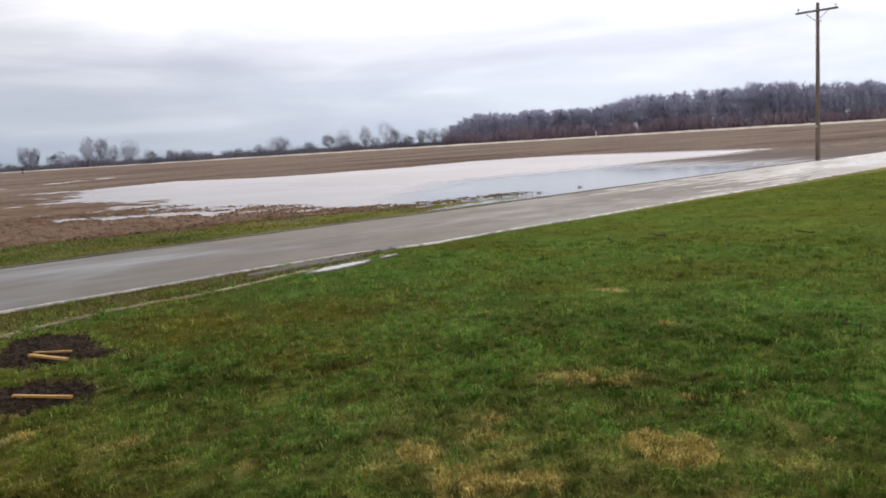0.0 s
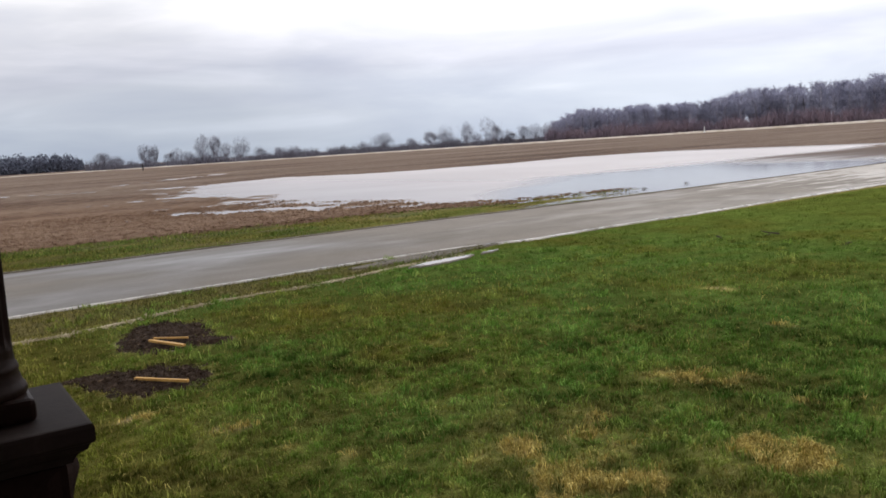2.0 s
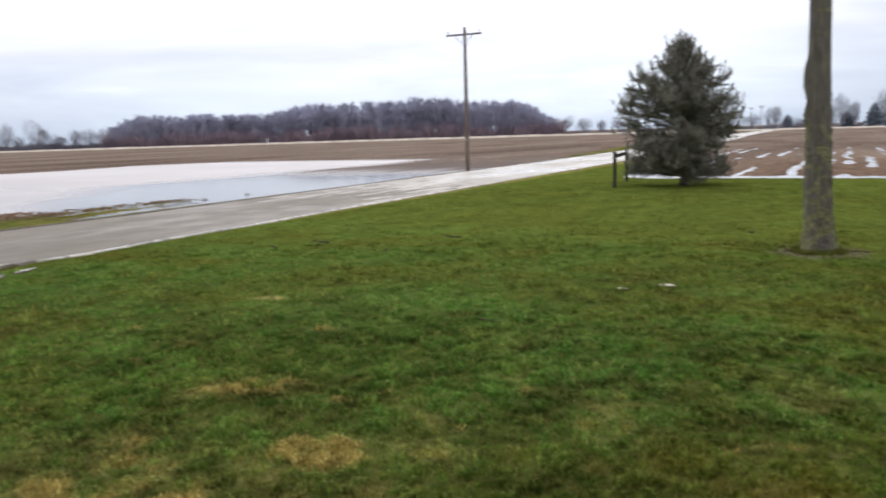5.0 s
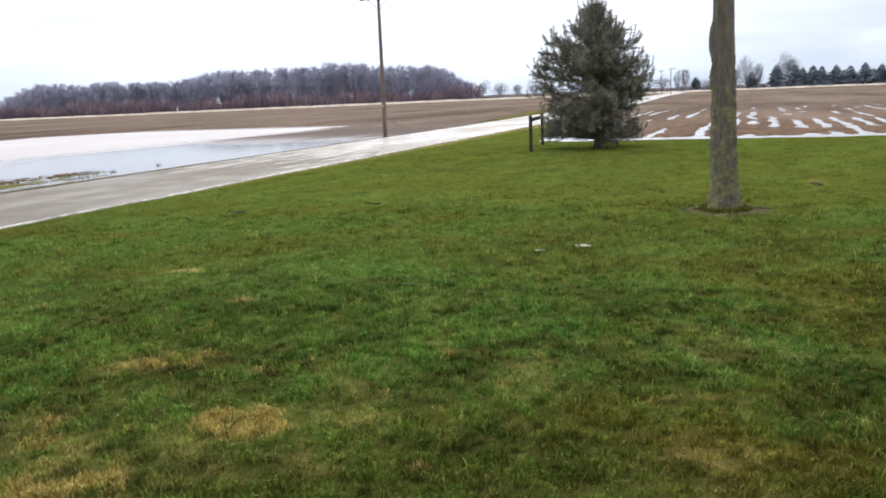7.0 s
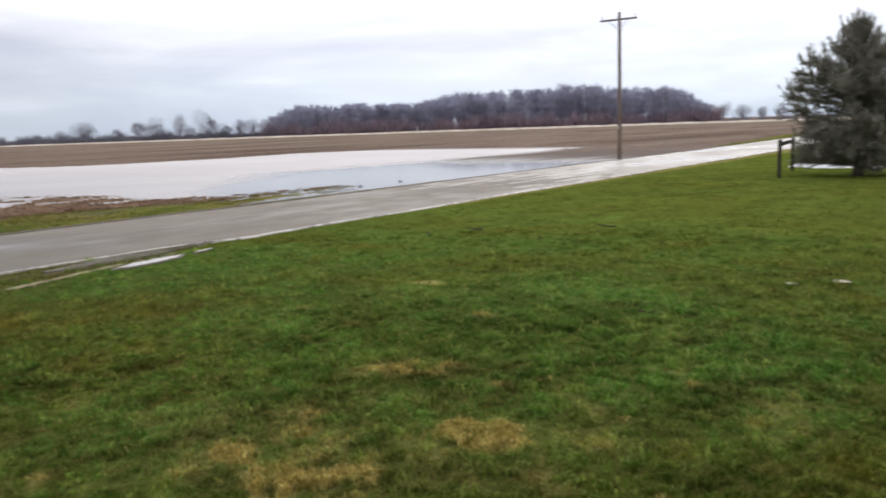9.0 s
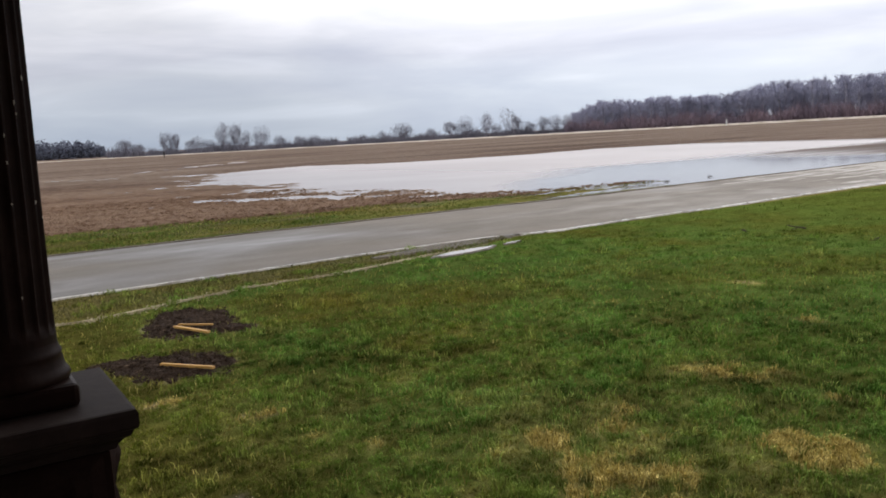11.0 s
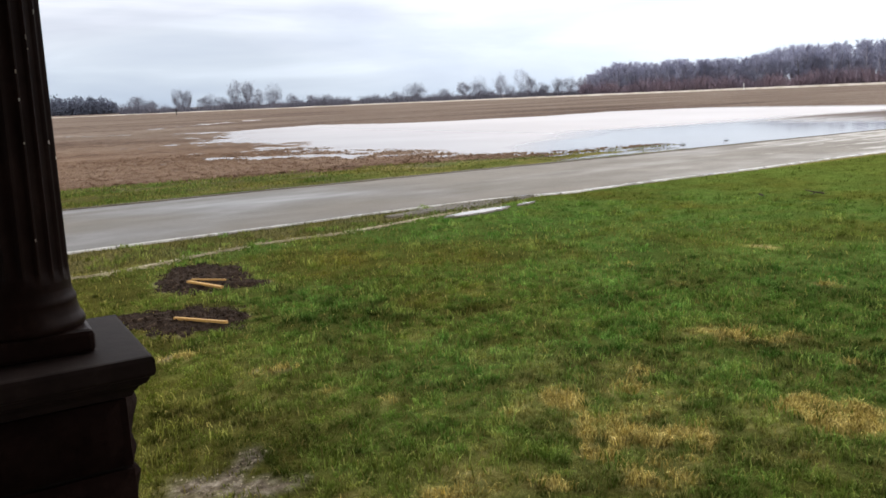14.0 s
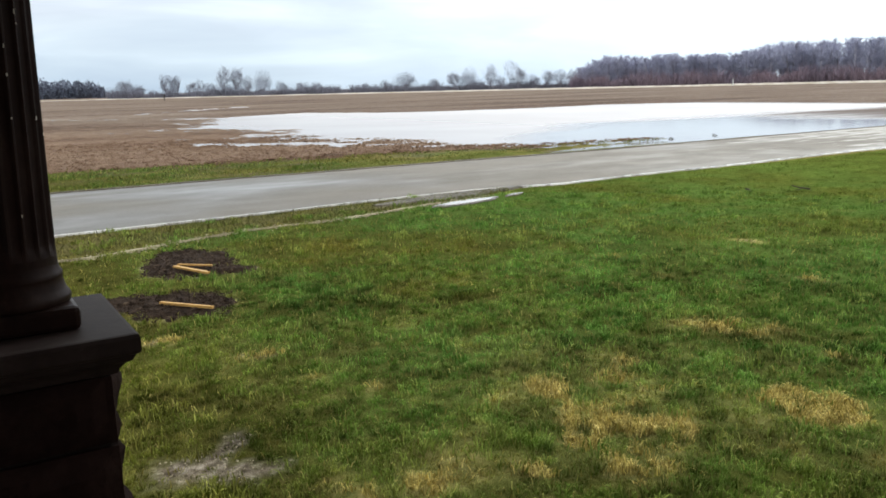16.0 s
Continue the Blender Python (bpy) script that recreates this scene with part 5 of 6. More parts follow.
SKY = [  # kind, variant, azimuth, distance, height, width factor
    ("multi", 0, 11.08, 440, 9.0, 0.85), ("round", 1, 11.97, 440, 6.4, 0.7), ("round", 0, 13.67, 430, 10.4, 0.8), ("tall", 1, 14.26, 430, 10.2, 0.8), ("round", 1, 15.36, 440, 8.2, 0.8), ("round", 0, 16.26, 430, 6.2, 0.7),
    ("tall", 0, 17.30, 425, 12.6, 1.25), ("tall", 1, 18.10, 425, 13.2, 1.3), ("tall", 0, 18.80, 440, 8.8, 0.9), ("multi", 1, 19.74, 425, 9.8, 0.85), ("round", 1, 21.04, 430, 6.8, 0.6), ("tall", 1, 22.23, 435, 6.0, 0.8),
    ("round", 0, 23.32, 430, 5.6, 0.6), ("round", 1, 26.60, 420, 4.8, 0.6), ("tall", 0, 27.89, 420, 5.4, 0.8), ("round", 0, 29.38, 415, 9.0, 0.95), ("tall", 1, 31.27, 415, 6.0, 0.9), ("multi", 0, 32.66, 410, 9.2, 0.85),
    ("multi", 1, 33.65, 410, 9.2, 0.8), ("tall", 0, 35.14, 405, 10.6, 1.0), ("round", 0, 35.74, 410, 6.2, 0.6), ("multi", 1, 36.93, 405, 11.0, 0.95), ("round", 1, 38.12, 410, 7.0, 0.6), ("tall", 1, 39.02, 405, 8.6, 1.0),
    ("round", 0, 39.81, 400, 8.4, 0.7), ("tall", 0, 40.61, 405, 8.0, 0.9),
    ("round", 1, 71.22, 430, 9.5, 0.7), ("round", 0, 72.42, 440, 8.0, 0.7), ("tall", 1, 73.61, 440, 7.0, 0.9), ("round", 1, 74.80, 450, 8.0, 0.8), ("round", 0, 83.2, 460, 7.4, 0.75),
    ("tall", 0, 84.2, 400, 8.6, 0.7), ("tall", 1, 84.65, 400, 10.2, 0.8), ("conifer", 0, 85.3, 420, 6.4, 1.3), ("round", 1, 86.1, 410, 5.0, 0.7), ("tall", 1, 87.75, 400, 9.2, 0.8), ("tall", 0, 88.35, 390, 12.6, 1.25), ("conifer", 1, 88.75, 400, 7.4, 1.2),
    ("tall", 1, 89.15, 390, 10.8, 0.8), ("conifer", 0, 90.2, 380, 9.8, 1.5), ("tall", 0, 90.7, 385, 12.9, 1.1), ("tall", 1, 91.1, 385, 12.2, 1.1), ("conifer", 1, 91.25, 380, 9.6, 1.3), ("conifer", 0, 91.7, 380, 8.0, 1.3), ("conifer", 1, 92.3, 380, 8.6, 1.4), ("conifer", 1, 92.80, 380, 8.2, 1.17), ("conifer", 0, 93.60, 380, 8.4, 1.30),
    ("conifer", 1, 94.39, 380, 7.8, 1.30), ("conifer", 0, 95.19, 380, 8.8, 1.37), ("conifer", 1, 96.09, 380, 8.0, 1.30), ("conifer", 0, 96.99, 380, 8.6, 1.30), ("conifer", 1, 97.89, 380, 7.6, 1.30), ("conifer", 0, 99.09, 385, 8.4, 1.30), ("conifer", 1, 100.29, 385, 7.9, 1.30), ("conifer", 0, 101.69, 385, 8.2, 1.30),
]
WORDS = {"round": "leafless broad-crowned tree on the far skyline", "tall": "tall slender leafless tree on the skyline", "multi": "leafless many-stemmed tree on the skyline", "conifer": "conifer in a distant row, colour paled by painted haze"}
for kind, pick, az, dist, height, wide in SKY:
    far_tree(kind, pick, az, dist, height, wide, WORDS[kind])
for k in range(12):
    far_tree("conifer", k % 2, 93.3 + 0.78 * k, 388, 5.8 + 0.8 * math.sin(k * 2.3), 1.6, "conifer in a distant row, colour paled by painted haze")

# the wood: ranks of bare trees, massed
wood_v, wood_f, twig_v, twig_f, nv, nt = [], [], [], [], 0, 0
r = np.random.default_rng(77)
WOOD_TOP = ([40.9, 41.6, 42.8, 44.5, 46.8, 49, 50.6, 52, 53.7, 55.8, 57.4, 59.3, 61.2, 62.7, 64.2, 66, 68, 69, 70, 70.9], [8.6, 12.0, 14.5, 14.9, 15.0, 14.2, 14.0, 15.6, 18.3, 18.3, 19.4, 18.4, 20.4, 20.0, 18.4, 17.9, 17.6, 14.0, 9.4, 7.0])


def massed(protos, az, dist, height, wide):
    global nv, nt
    (wv, wf), (tv, tf) = protos
    a = r.uniform(0, 2 * np.pi)
    turn = np.array([[math.cos(a), -math.sin(a), 0], [math.sin(a), math.cos(a), 0], [0, 0, 1]])
    m = np.diag([wide, wide, height / 10]) @ turn
    x, y = at_az(az, dist)
    wood_v.append(wv @ m.T + (x, y, 0))
    wood_f.append(wf + nv)
    twig_v.append(tv @ m.T + (x, y, 0))
    twig_f.append(tf + nt)
    nv, nt = nv + len(wv), nt + len(tv)


stand = [wood_tree(s, 10, 6.0, 0.14, 18, 34, 0.075) for s in (21, 22, 23, 24, 25)]
for k in range(520):
    az = r.uniform(41.1, 70.6)
    d = 398 + r.uniform(0, 70)
    top = np.interp(az, *WOOD_TOP) * (d / 400) * r.uniform(0.80, 1.06)
    massed(stand[k % 5], az, d, top, r.uniform(1.0, 1.7))
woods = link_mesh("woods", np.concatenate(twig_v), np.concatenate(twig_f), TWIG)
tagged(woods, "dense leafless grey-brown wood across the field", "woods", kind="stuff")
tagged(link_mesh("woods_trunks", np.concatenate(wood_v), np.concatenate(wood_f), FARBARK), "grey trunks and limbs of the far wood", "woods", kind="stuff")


def thicket(name, az0, az1, d0, d1, low, high, count, width, material, label, dome=False):
    """Upright twiggy growth along the field's far edge."""
    az, d = np.radians(r.uniform(az0, az1, count)), r.uniform(d0, d1, count)
    h = r.uniform(low, high, count) * (0.55 + 0.9 * vnoise(np.degrees(az) * 2.6, 0 * az, 141))
    if dome:
        t = (np.degrees(az) - az0) / (az1 - az0)
        h = r.uniform(0.25, 1.0, count) * high * (0.62 + 0.38 * np.sin(np.pi * t) ** 0.5) * (0.85 + 0.3 * vnoise(t * 14, 0 * t, 143))
    x, y = d * np.sin(az), d * np.cos(az)
    lean = r.normal(0, 0.35, (count, 2)) * h[:, None]
    a = r.uniform(0, np.pi, count)
    s = np.c_[np.cos(a), np.sin(a), 0 * a] * width / 2
    p = np.c_[x, y, r.uniform(-0.1, 0.35, count) * h]
    tip = np.c_[x + lean[:, 0], y + lean[:, 1], p[:, 2] + h * 0.8]
    if dome:
        p[:, 2] = h * r.uniform(0, 1, count)
        tip = p + r.normal(0, 1.1, (count, 3))
    v = np.stack([p - s, p + s, tip], 1).reshape(-1, 3)
    return tagged(link_mesh(name, v, np.arange(3 * count).reshape(-1, 3), material), label, "underbrush", kind="stuff")


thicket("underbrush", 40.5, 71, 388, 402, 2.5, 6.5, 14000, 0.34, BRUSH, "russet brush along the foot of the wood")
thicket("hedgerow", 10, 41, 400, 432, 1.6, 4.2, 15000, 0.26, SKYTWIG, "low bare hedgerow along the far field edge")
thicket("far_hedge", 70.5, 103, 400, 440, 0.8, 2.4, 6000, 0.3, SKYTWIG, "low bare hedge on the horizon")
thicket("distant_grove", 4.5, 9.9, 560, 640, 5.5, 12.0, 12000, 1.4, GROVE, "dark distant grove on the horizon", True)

# pale bank added before the trees, stands in for wet-road sheen and edge halo
az = np.radians(np.arange(-30, 112, 0.5))
d = np.interp(np.degrees(az), [-30, 10, 40, 60, 75, 112], [360, 360, 330, 330, 345, 330])
hgt = np.interp(np.degrees(az), [-30, 20, 40, 68, 80, 112], [0.28, 0.30, 0.60, 0.80, 0.6, 0.45]) + 0.18 * (vnoise(np.degrees(az) * 1.3, 0 * az, 151) - 0.5)
prof = [(-2.2, -0.05), (-1.0, 0.62), (0.0, 1.0), (1.2, 0.95), (3.5, -0.05)]
v = np.concatenate([np.c_[(d + o) * np.sin(az), (d + o) * np.cos(az), hgt * q] for o, q in prof])
bank = link_mesh("pale_bank", v, grid_faces(len(az), len(prof)), PALEBANK, smooth=True)
tagged(bank, "added pale bank drawing the bright line at the far field edge", "bank", kind="structure")

# ---- pine on the lawn ----
PINE = (31.1, 5.88, 0.0)
pine = thing("pine_tree", "dark grey-green pine with a ragged cone of needles", "pine tree", PINE)
r = np.random.default_rng(12)
H = 5.5
v, f = lathe([(0.20, -0.05), (0.13, 0.15), (0.115, 0.8), (0.095, 2.2), (0.06, 4.0), (0.03, 5.4), (0.01, H)], 9, lambda a, z: 1 + 0.08 * np.sin(3 * a + 2 * z))
link_mesh("trunk", v, f, PINEBARK, pine, "dark scaly bark", True)
g = Growth(13)
tufts = []
z = 0.36
while z < H - 0.55:
    t = z / H
    reach = np.interp(t, [0.05, 0.14, 0.3, 0.45, 0.6, 0.75, 0.9, 1.0], [1.50, 1.88, 2.12, 2.10, 1.52, 0.76, 0.30, 0.10])
    for k in range(7 if t < 0.72 else 5):
        a = r.uniform(0, 2 * np.pi)
        L = reach * r.uniform(0.72, 1.09) * (1 + 0.15 * math.sin(a))
        d0 = np.array([math.cos(a), math.sin(a), np.interp(t, [0, 0.3, 0.6, 1], [-0.12, 0.08, 0.38, 1.3]) + r.normal(0, 0.1)])
        d0 /= np.linalg.norm(d0)
        spine = g.limb(np.array([0, 0, z + r.uniform(-0.08, 0.08)]), d0, L, 0.030 * (1.2 - t), 0.008, 4, 0.04, 0.06)
        tufts.append((spine[-1][0], spine[-1][1]))
        for _ in range(int((5 + 23 * L / 2.2) * (1.0 if t < 0.5 else 0.75))):
            u = r.uniform(0.12, 1.0) * 4
            i = min(int(u), 3)
            p = spine[i][0] * (1 - u + i) + spine[i + 1][0] * (u - i)
            d1 = spine[i + 1][1] * 0.75 + g.side(spine[i + 1][1]) * 0.7 + np.array([0, 0, 0.22])
            d1 /= np.linalg.norm(d1)
            sub = g.limb(p, d1, r.uniform(0.22, 0.60) * min(1, L), 0.010, 0.005, 2, 0.10, 0.10)
            tufts += [(s[0], s[1]) for s in sub[1:]]
            mid = 0.5 * (sub[0][0] + sub[1][0])
            tufts.append((mid, sub[1][1]))
            if u > 2.6 and r.uniform() < 0.35:
                shoot = g.limb(sub[-1][0], np.array([0.2 * math.cos(a), 0.2 * math.sin(a), 0.96]), r.uniform(0.16, 0.34), 0.008, 0.004, 2, 0.15, 0.05)
                tufts += [(s[0], s[1]) for s in shoot[1:]]
    z += r.uniform(0.13, 0.20)
(wv, wf), _ = g.meshes(4)
link_mesh("branchwork", wv, wf, PINEBARK, pine, "thin upswept limbs")
P, D = np.array([p for p, _ in tufts]), np.array([q for _, q in tufts])
per = 24
Pn, Dn = np.repeat(P, per, 0), np.repeat(D, per, 0)
way = Dn * r.uniform(0.1, 1.1, (len(Pn), 1)) + r.normal(0, 0.55, Pn.shape)
way /= np.linalg.norm(way, axis=1, keepdims=True)
start = Pn - Dn * r.uniform(0, 0.16, (len(Pn), 1))
side = np.cross(way, r.normal(size=Pn.shape))
side /= np.linalg.norm(side, axis=1, keepdims=True)
ln = r.uniform(0.09, 0.18, (len(Pn), 1))
v = np.stack([start - side * 0.007, start + side * 0.007, start + way * ln], 1).reshape(-1, 3)
link_mesh("crown", v, np.arange(len(v)).reshape(-1, 3), NEEDLE, pine, "bottle-brush tufts of long needles")

# ---- shade tree on the lawn ----
maple = thing("shade_tree", "stout lawn tree trunk with grey-brown bark and lichen", "tree", (14.95, 0.52, 0.0))
maple.matrix_world = pose(14.95, 0.52, 0.0, -1.7, 0, 0)


def bole(a, z):
    flare = 0.13 * np.exp(-max(z, 0) / 0.16) * (0.5 + 0.5 * np.cos(5 * a + 0.7)) ** 2
    lump = 0.05 * np.sin(3 * a + 1.3 * z) + 0.035 * np.sin(7 * a - 3.1 * z) + 0.02 * np.sin(13 * a + 9 * z)
    scar = 0.40 * np.exp(-(((z - 2.85) / 0.27) ** 4)) * np.exp(-(((np.angle(np.exp(1j * (a - 1.75)))) / 0.35) ** 2))
    knob = 0.24 * np.exp(-(((z - 2.25) / 0.17) ** 4)) * np.exp(-(((np.angle(np.exp(1j * (a - 1.85)))) / 0.30) ** 2))
    return 1 + flare + lump + scar + knob


zz = np.r_[np.linspace(-0.08, 0.5, 10), np.linspace(0.6, 5.4, 44)]
rr = np.interp(zz, [-0.08, 0.1, 0.4, 1.2, 3.0, 5.4], [0.30, 0.265, 0.232, 0.205, 0.168, 0.155])
v, f = lathe(list(zip(rr, zz)), 44, bole)
v[:, :2] += 0.018 * np.c_[np.sin(v[:, 2] * 0.9), np.cos(v[:, 2] * 0.8)]
link_mesh("trunk", v, f, BARK, maple, "lichened bark, scarred on one side", True)
# bark plates and lichen crusts standing proud of the lower trunk
r = np.random.default_rng(31)
pv, pf = [], []
for k in range(360):
    z0, a0 = r.uniform(0.0, 2.6) ** 1.0, r.uniform(0, 2 * np.pi)
    rad = np.interp(z0, zz, rr) * bole(np.array([a0]), z0)[0] + 0.004
    w, h = r.uniform(0.012, 0.035), r.uniform(0.02, 0.06)
    cx, cy = math.cos(a0), math.sin(a0)
    c = np.array([rad * cx + 0.018 * math.sin(z0 * 0.9), rad * cy + 0.018 * math.cos(z0 * 0.8), z0])
    t = np.array([-cy, cx, 0])
    o = np.array([cx, cy, 0])
    b = len(pv)
    pv += [c - t * w, c - np.array([0, 0, h]) + t * 0.2 * w, c + t * w, c + np.array([0, 0, h]), c + o * r.uniform(0.008, 0.022)]
    pf += [(b, b + 1, b + 4), (b + 1, b + 2, b + 4), (b + 2, b + 3, b + 4), (b + 3, b, b + 4)]
tagged(link_mesh("loose_bark", np.array(pv), np.array(pf), BARK, maple, "flaking bark plates"), kind="stuff")
g = Growth(41)
for k in range(4):
    a = k * 1.57 + 0.4
    d = np.array([math.cos(a) * 0.5, math.sin(a) * 0.5, 1.0])
    limb = g.limb(np.array([0, 0, 5.15]), d / np.linalg.norm(d), 4.2, 0.13, 0.04, 5, 0.04, 0.10)
    g.spread(limb, 9, 0.25, 42, 1.9, 0.035, [(6, 38, 0.9, 0.012), (5, 34, 0.5, 0), (0.012,)], 0.05)
wood, twig = g.meshes(6)
link_mesh("branchwork", *wood, BARK, maple)
link_mesh("crown", *twig, FARBARK, maple, "bare winter twigs")
# roots and fallen sticks at its foot
for k, (dx, dy, L, turn) in enumerate(((0.05, -0.62, 0.42, -75), (-0.10, 0.45, 0.22, 60))):
    ob = part("fallen_stick", box_bm((0.7 * L, 0.022, 0.020), (0, 0, 0.03), 0.006), PINEBARK)
    ob.matrix_world = pose(14.95 + dx, 0.52 + dy, 0.0, 0, 4, turn)
    tagged(ob, "short dark stick lying by the tree", "stick", group="sticks on the lawn")

# ---- utility pole ----
def utility_pole(x, y, turn=0.0, label="tall weathered wooden utility pole with one crossarm", group=""):
    ob = thing("utility_pole", label, "utility pole", (x, y, 0.0), group, turn)
    v, f = lathe([(0.125, -0.3), (0.12, 0.0), (0.108, 2.5), (0.092, 5.5), (0.08, 7.84), (0.066, 7.90), (0.0, 7.92)], 14, lambda a, z: 1 + 0.015 * np.sin(4 * a + z))
    link_mesh("pole", v, f, POLEWOOD, ob, "brown creosoted shaft, greyer towards the top", True)
    part("crossarm", box_bm((0.085, 2.14, 0.10), (-0.12, 0, 7.50), 0.008), ARMWOOD, ob, "weathered grey crossarm")
    for s in (-1, 1):
        pv, pf = lathe([(0.0, 0), (0.022, 0.0), (0.022, 0.04), (0.038, 0.055), (0.046, 0.075), (0.034, 0.09), (0.042, 0.105), (0.03, 0.13), (0.0, 0.135)], 10)
        ins = link_mesh("insulator", pv + (-0.12, s * 0.94, 7.60), pf, PORCELAIN, ob, "", True)
        part("pin", box_bm((0.02, 0.02, 0.10), (-0.12, s * 0.94, 7.59)), STEEL, ins)
        brace = math.atan2(0.50, 0.60)
        part("brace", box_bm((0.012, 0.78, 0.035), (-0.135, s * 0.33, 7.24), 0.003, Matrix.Rotation(s * brace, 4, "X")), STEEL, ob, "thin flat steel brace")
    part("pole_bolt", box_bm((0.30, 0.03, 0.03), (-0.04, 0, 7.50), 0.006), STEEL, ob)
    part("neutral_bracket", box_bm((0.05, 0.16, 0.05), (-0.02, -0.13, 6.98), 0.01), STEEL, ob, "small bracket below the braces")
    part("pole_tag", box_bm((0.006, 0.09, 0.13), (-0.138, 0, 1.75)), STEEL, ob, "small metal tag")
    return ob


main_pole = utility_pole(42.26, 19.96)
for az_, d_, k in ((83.15, 290, 1.0), (83.75, 265, 1.0), (84.5, 300, 1.0)):
    x, y = at_az(az_, d_)
    q = copy_thing(main_pole, pose(x, y, 0))
    tagged(q, "distant wooden utility pole on the horizon", group="distant utility poles")

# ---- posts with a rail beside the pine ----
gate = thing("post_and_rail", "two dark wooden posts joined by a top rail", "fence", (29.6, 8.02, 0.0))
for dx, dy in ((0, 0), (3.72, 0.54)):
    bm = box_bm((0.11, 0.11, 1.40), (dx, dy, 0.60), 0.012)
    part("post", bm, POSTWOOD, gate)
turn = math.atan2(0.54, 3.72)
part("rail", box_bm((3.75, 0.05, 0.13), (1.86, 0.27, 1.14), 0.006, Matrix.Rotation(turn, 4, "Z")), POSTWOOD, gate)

# ---- small things on lawn and field ----
def flat_stone(x, y, a, b, turn, label):
    bm = bmesh.new()
    bmesh.ops.create_icosphere(bm, subdivisions=2, radius=1.0)
    for vert in bm.verts:
        vert.co *= 1 + 0.55 * noise.noise(vert.co * 2.1 + Vector((x, y, 0)))
    bmesh.ops.scale(bm, vec=(a, b, 0.013), verts=bm.verts)
    ob = part("flat_stone", bm, STONE)
    ob.matrix_world = pose(x, y, 0.020, 0, 0, turn)
    return tagged(ob, label, "stone", group="pale stones on the lawn")


flat_stone(11.15, 2.22, 0.075, 0.135, 20, "pale flat stone lying in the grass")
flat_stone(10.75, 2.68, 0.045, 0.075, 10, "small pale stone lying in the grass")


def weed_clump(x, y, size, wide, label):
    """A low tuft of dead stalks."""
    n = 40
    a, h = rng.uniform(0, 2 * np.pi, n), rng.uniform(0.3, 1.0, n) ** 1.4 * size
    px, py = x + rng.normal(0, 0.45 * wide, n), y + rng.normal(0, 0.28 * wide, n)
    s = np.c_[np.cos(a), np.sin(a), 0 * a] * 0.012
    p = np.c_[px, py, np.full(n, -0.12)]
    tip = np.c_[px + rng.normal(0, 0.5 * size, n), py + rng.normal(0, 0.5 * size, n), -0.04 + h]
    v = np.stack([p - s, p + s, tip], 1).reshape(-1, 3)
    ob = link_mesh("weed_clump", v, np.arange(3 * n).reshape(-1, 3), WEED)
    return tagged(ob, label, "weeds", kind="stuff")


# a small dark shape on the water, given the same tuft of stalks
weed_clump(25.65, 21.75, 0.10, 0.10, "small dark shape in the floodwater, built as a tuft")
for cx, cy, s, w in ((22.0, 21.85, 0.10, 0.25), (22.5, 21.9, 0.08, 0.3), (23.1, 21.6, 0.10, 0.15), (21.1, 21.8, 0.10, 0.3), (20.2, 22.15, 0.11, 0.35), (19.4, 22.1, 0.09, 0.3), (18.4, 22.1, 0.10, 0.25), (17.1, 22.4, 0.08, 0.3)):
    weed_clump(cx, cy, s, w, "low dark weeds at the water's edge")


def stick(x, y, length, turn):
    g = Growth(int(1000 * x) % 9973)
    g.limb(np.array([-length / 2, 0, 0.022]), np.array([1.0, 0, 0]), length, 0.016, 0.008, 4, 0.0, 0.12)
    g.limb(np.array([-0.05 * length, 0, 0.022]), np.array([0.8, 0.6, 0.05]), 0.35 * length, 0.009, 0.004, 2, 0.0, 0.1)
    (v, f), _ = g.meshes(6)
    v[:, 2] = np.maximum(v[:, 2] + lawn_z(np.array([x]), np.array([y]))[0], -0.005)
    ob = link_mesh("fallen_stick", v, f, PINEBARK)
    ob.matrix_world = pose(x, y, 0, 0, 0, turn)
    return tagged(ob, "short dark stick lying in the grass", "stick", group="sticks on the lawn")


for k, (x, y, L) in enumerate(((15.25, 7.45, 0.5), (13.6, 9.6, 0.35), (13.1, 7.8, 0.3), (12.7, 10.06, 0.3), (8.46, 3.55, 0.28), (17.4, 1.8, 0.4), (18.9, -1.1, 0.4))):
    stick(x, y, L, 70 + 53 * k)

# clods along the shore and over the near field
m = 26000
px, py = rng.uniform(2, 24, m), rng.uniform(21.5, 37, m)
pz = ground_z(px, py)
near_shore = np.abs(pz - WATER_Z) < 0.035
ok = (py > verge_edge(px) - 0.3) & (near_shore | (rng.uniform(0, 1, m) < 0.35)) & (pz > WATER_Z - 0.035)
px, py, pz = px[ok], py[ok], pz[ok]
s = rng.uniform(0.02, 0.10, (len(px), 1)) * (0.6 + 0.6 * fbm(px * 0.7, py * 0.7, 161))[:, None]
octa = np.array([(1, 0, 0), (0, 1, 0), (-1, 0, 0), (0, -1, 0), (0, 0, 0.45), (0, 0, -0.6)])
tri = np.array([(0, 1, 4), (1, 2, 4), (2, 3, 4), (3, 0, 4), (1, 0, 5), (2, 1, 5), (3, 2, 5), (0, 3, 5)])
v = octa[None] * s[:, :, None] * rng.uniform(0.6, 1.5, (len(px), 6, 1)) + np.c_[px, py, pz][:, None]
f = (tri[None] + 6 * np.arange(len(px))[:, None, None]).reshape(-1, 3)
tagged(link_mesh("soil_clods", v.reshape(-1, 3), f, SOIL), "wet brown clods of ploughed soil", "soil", kind="stuff")

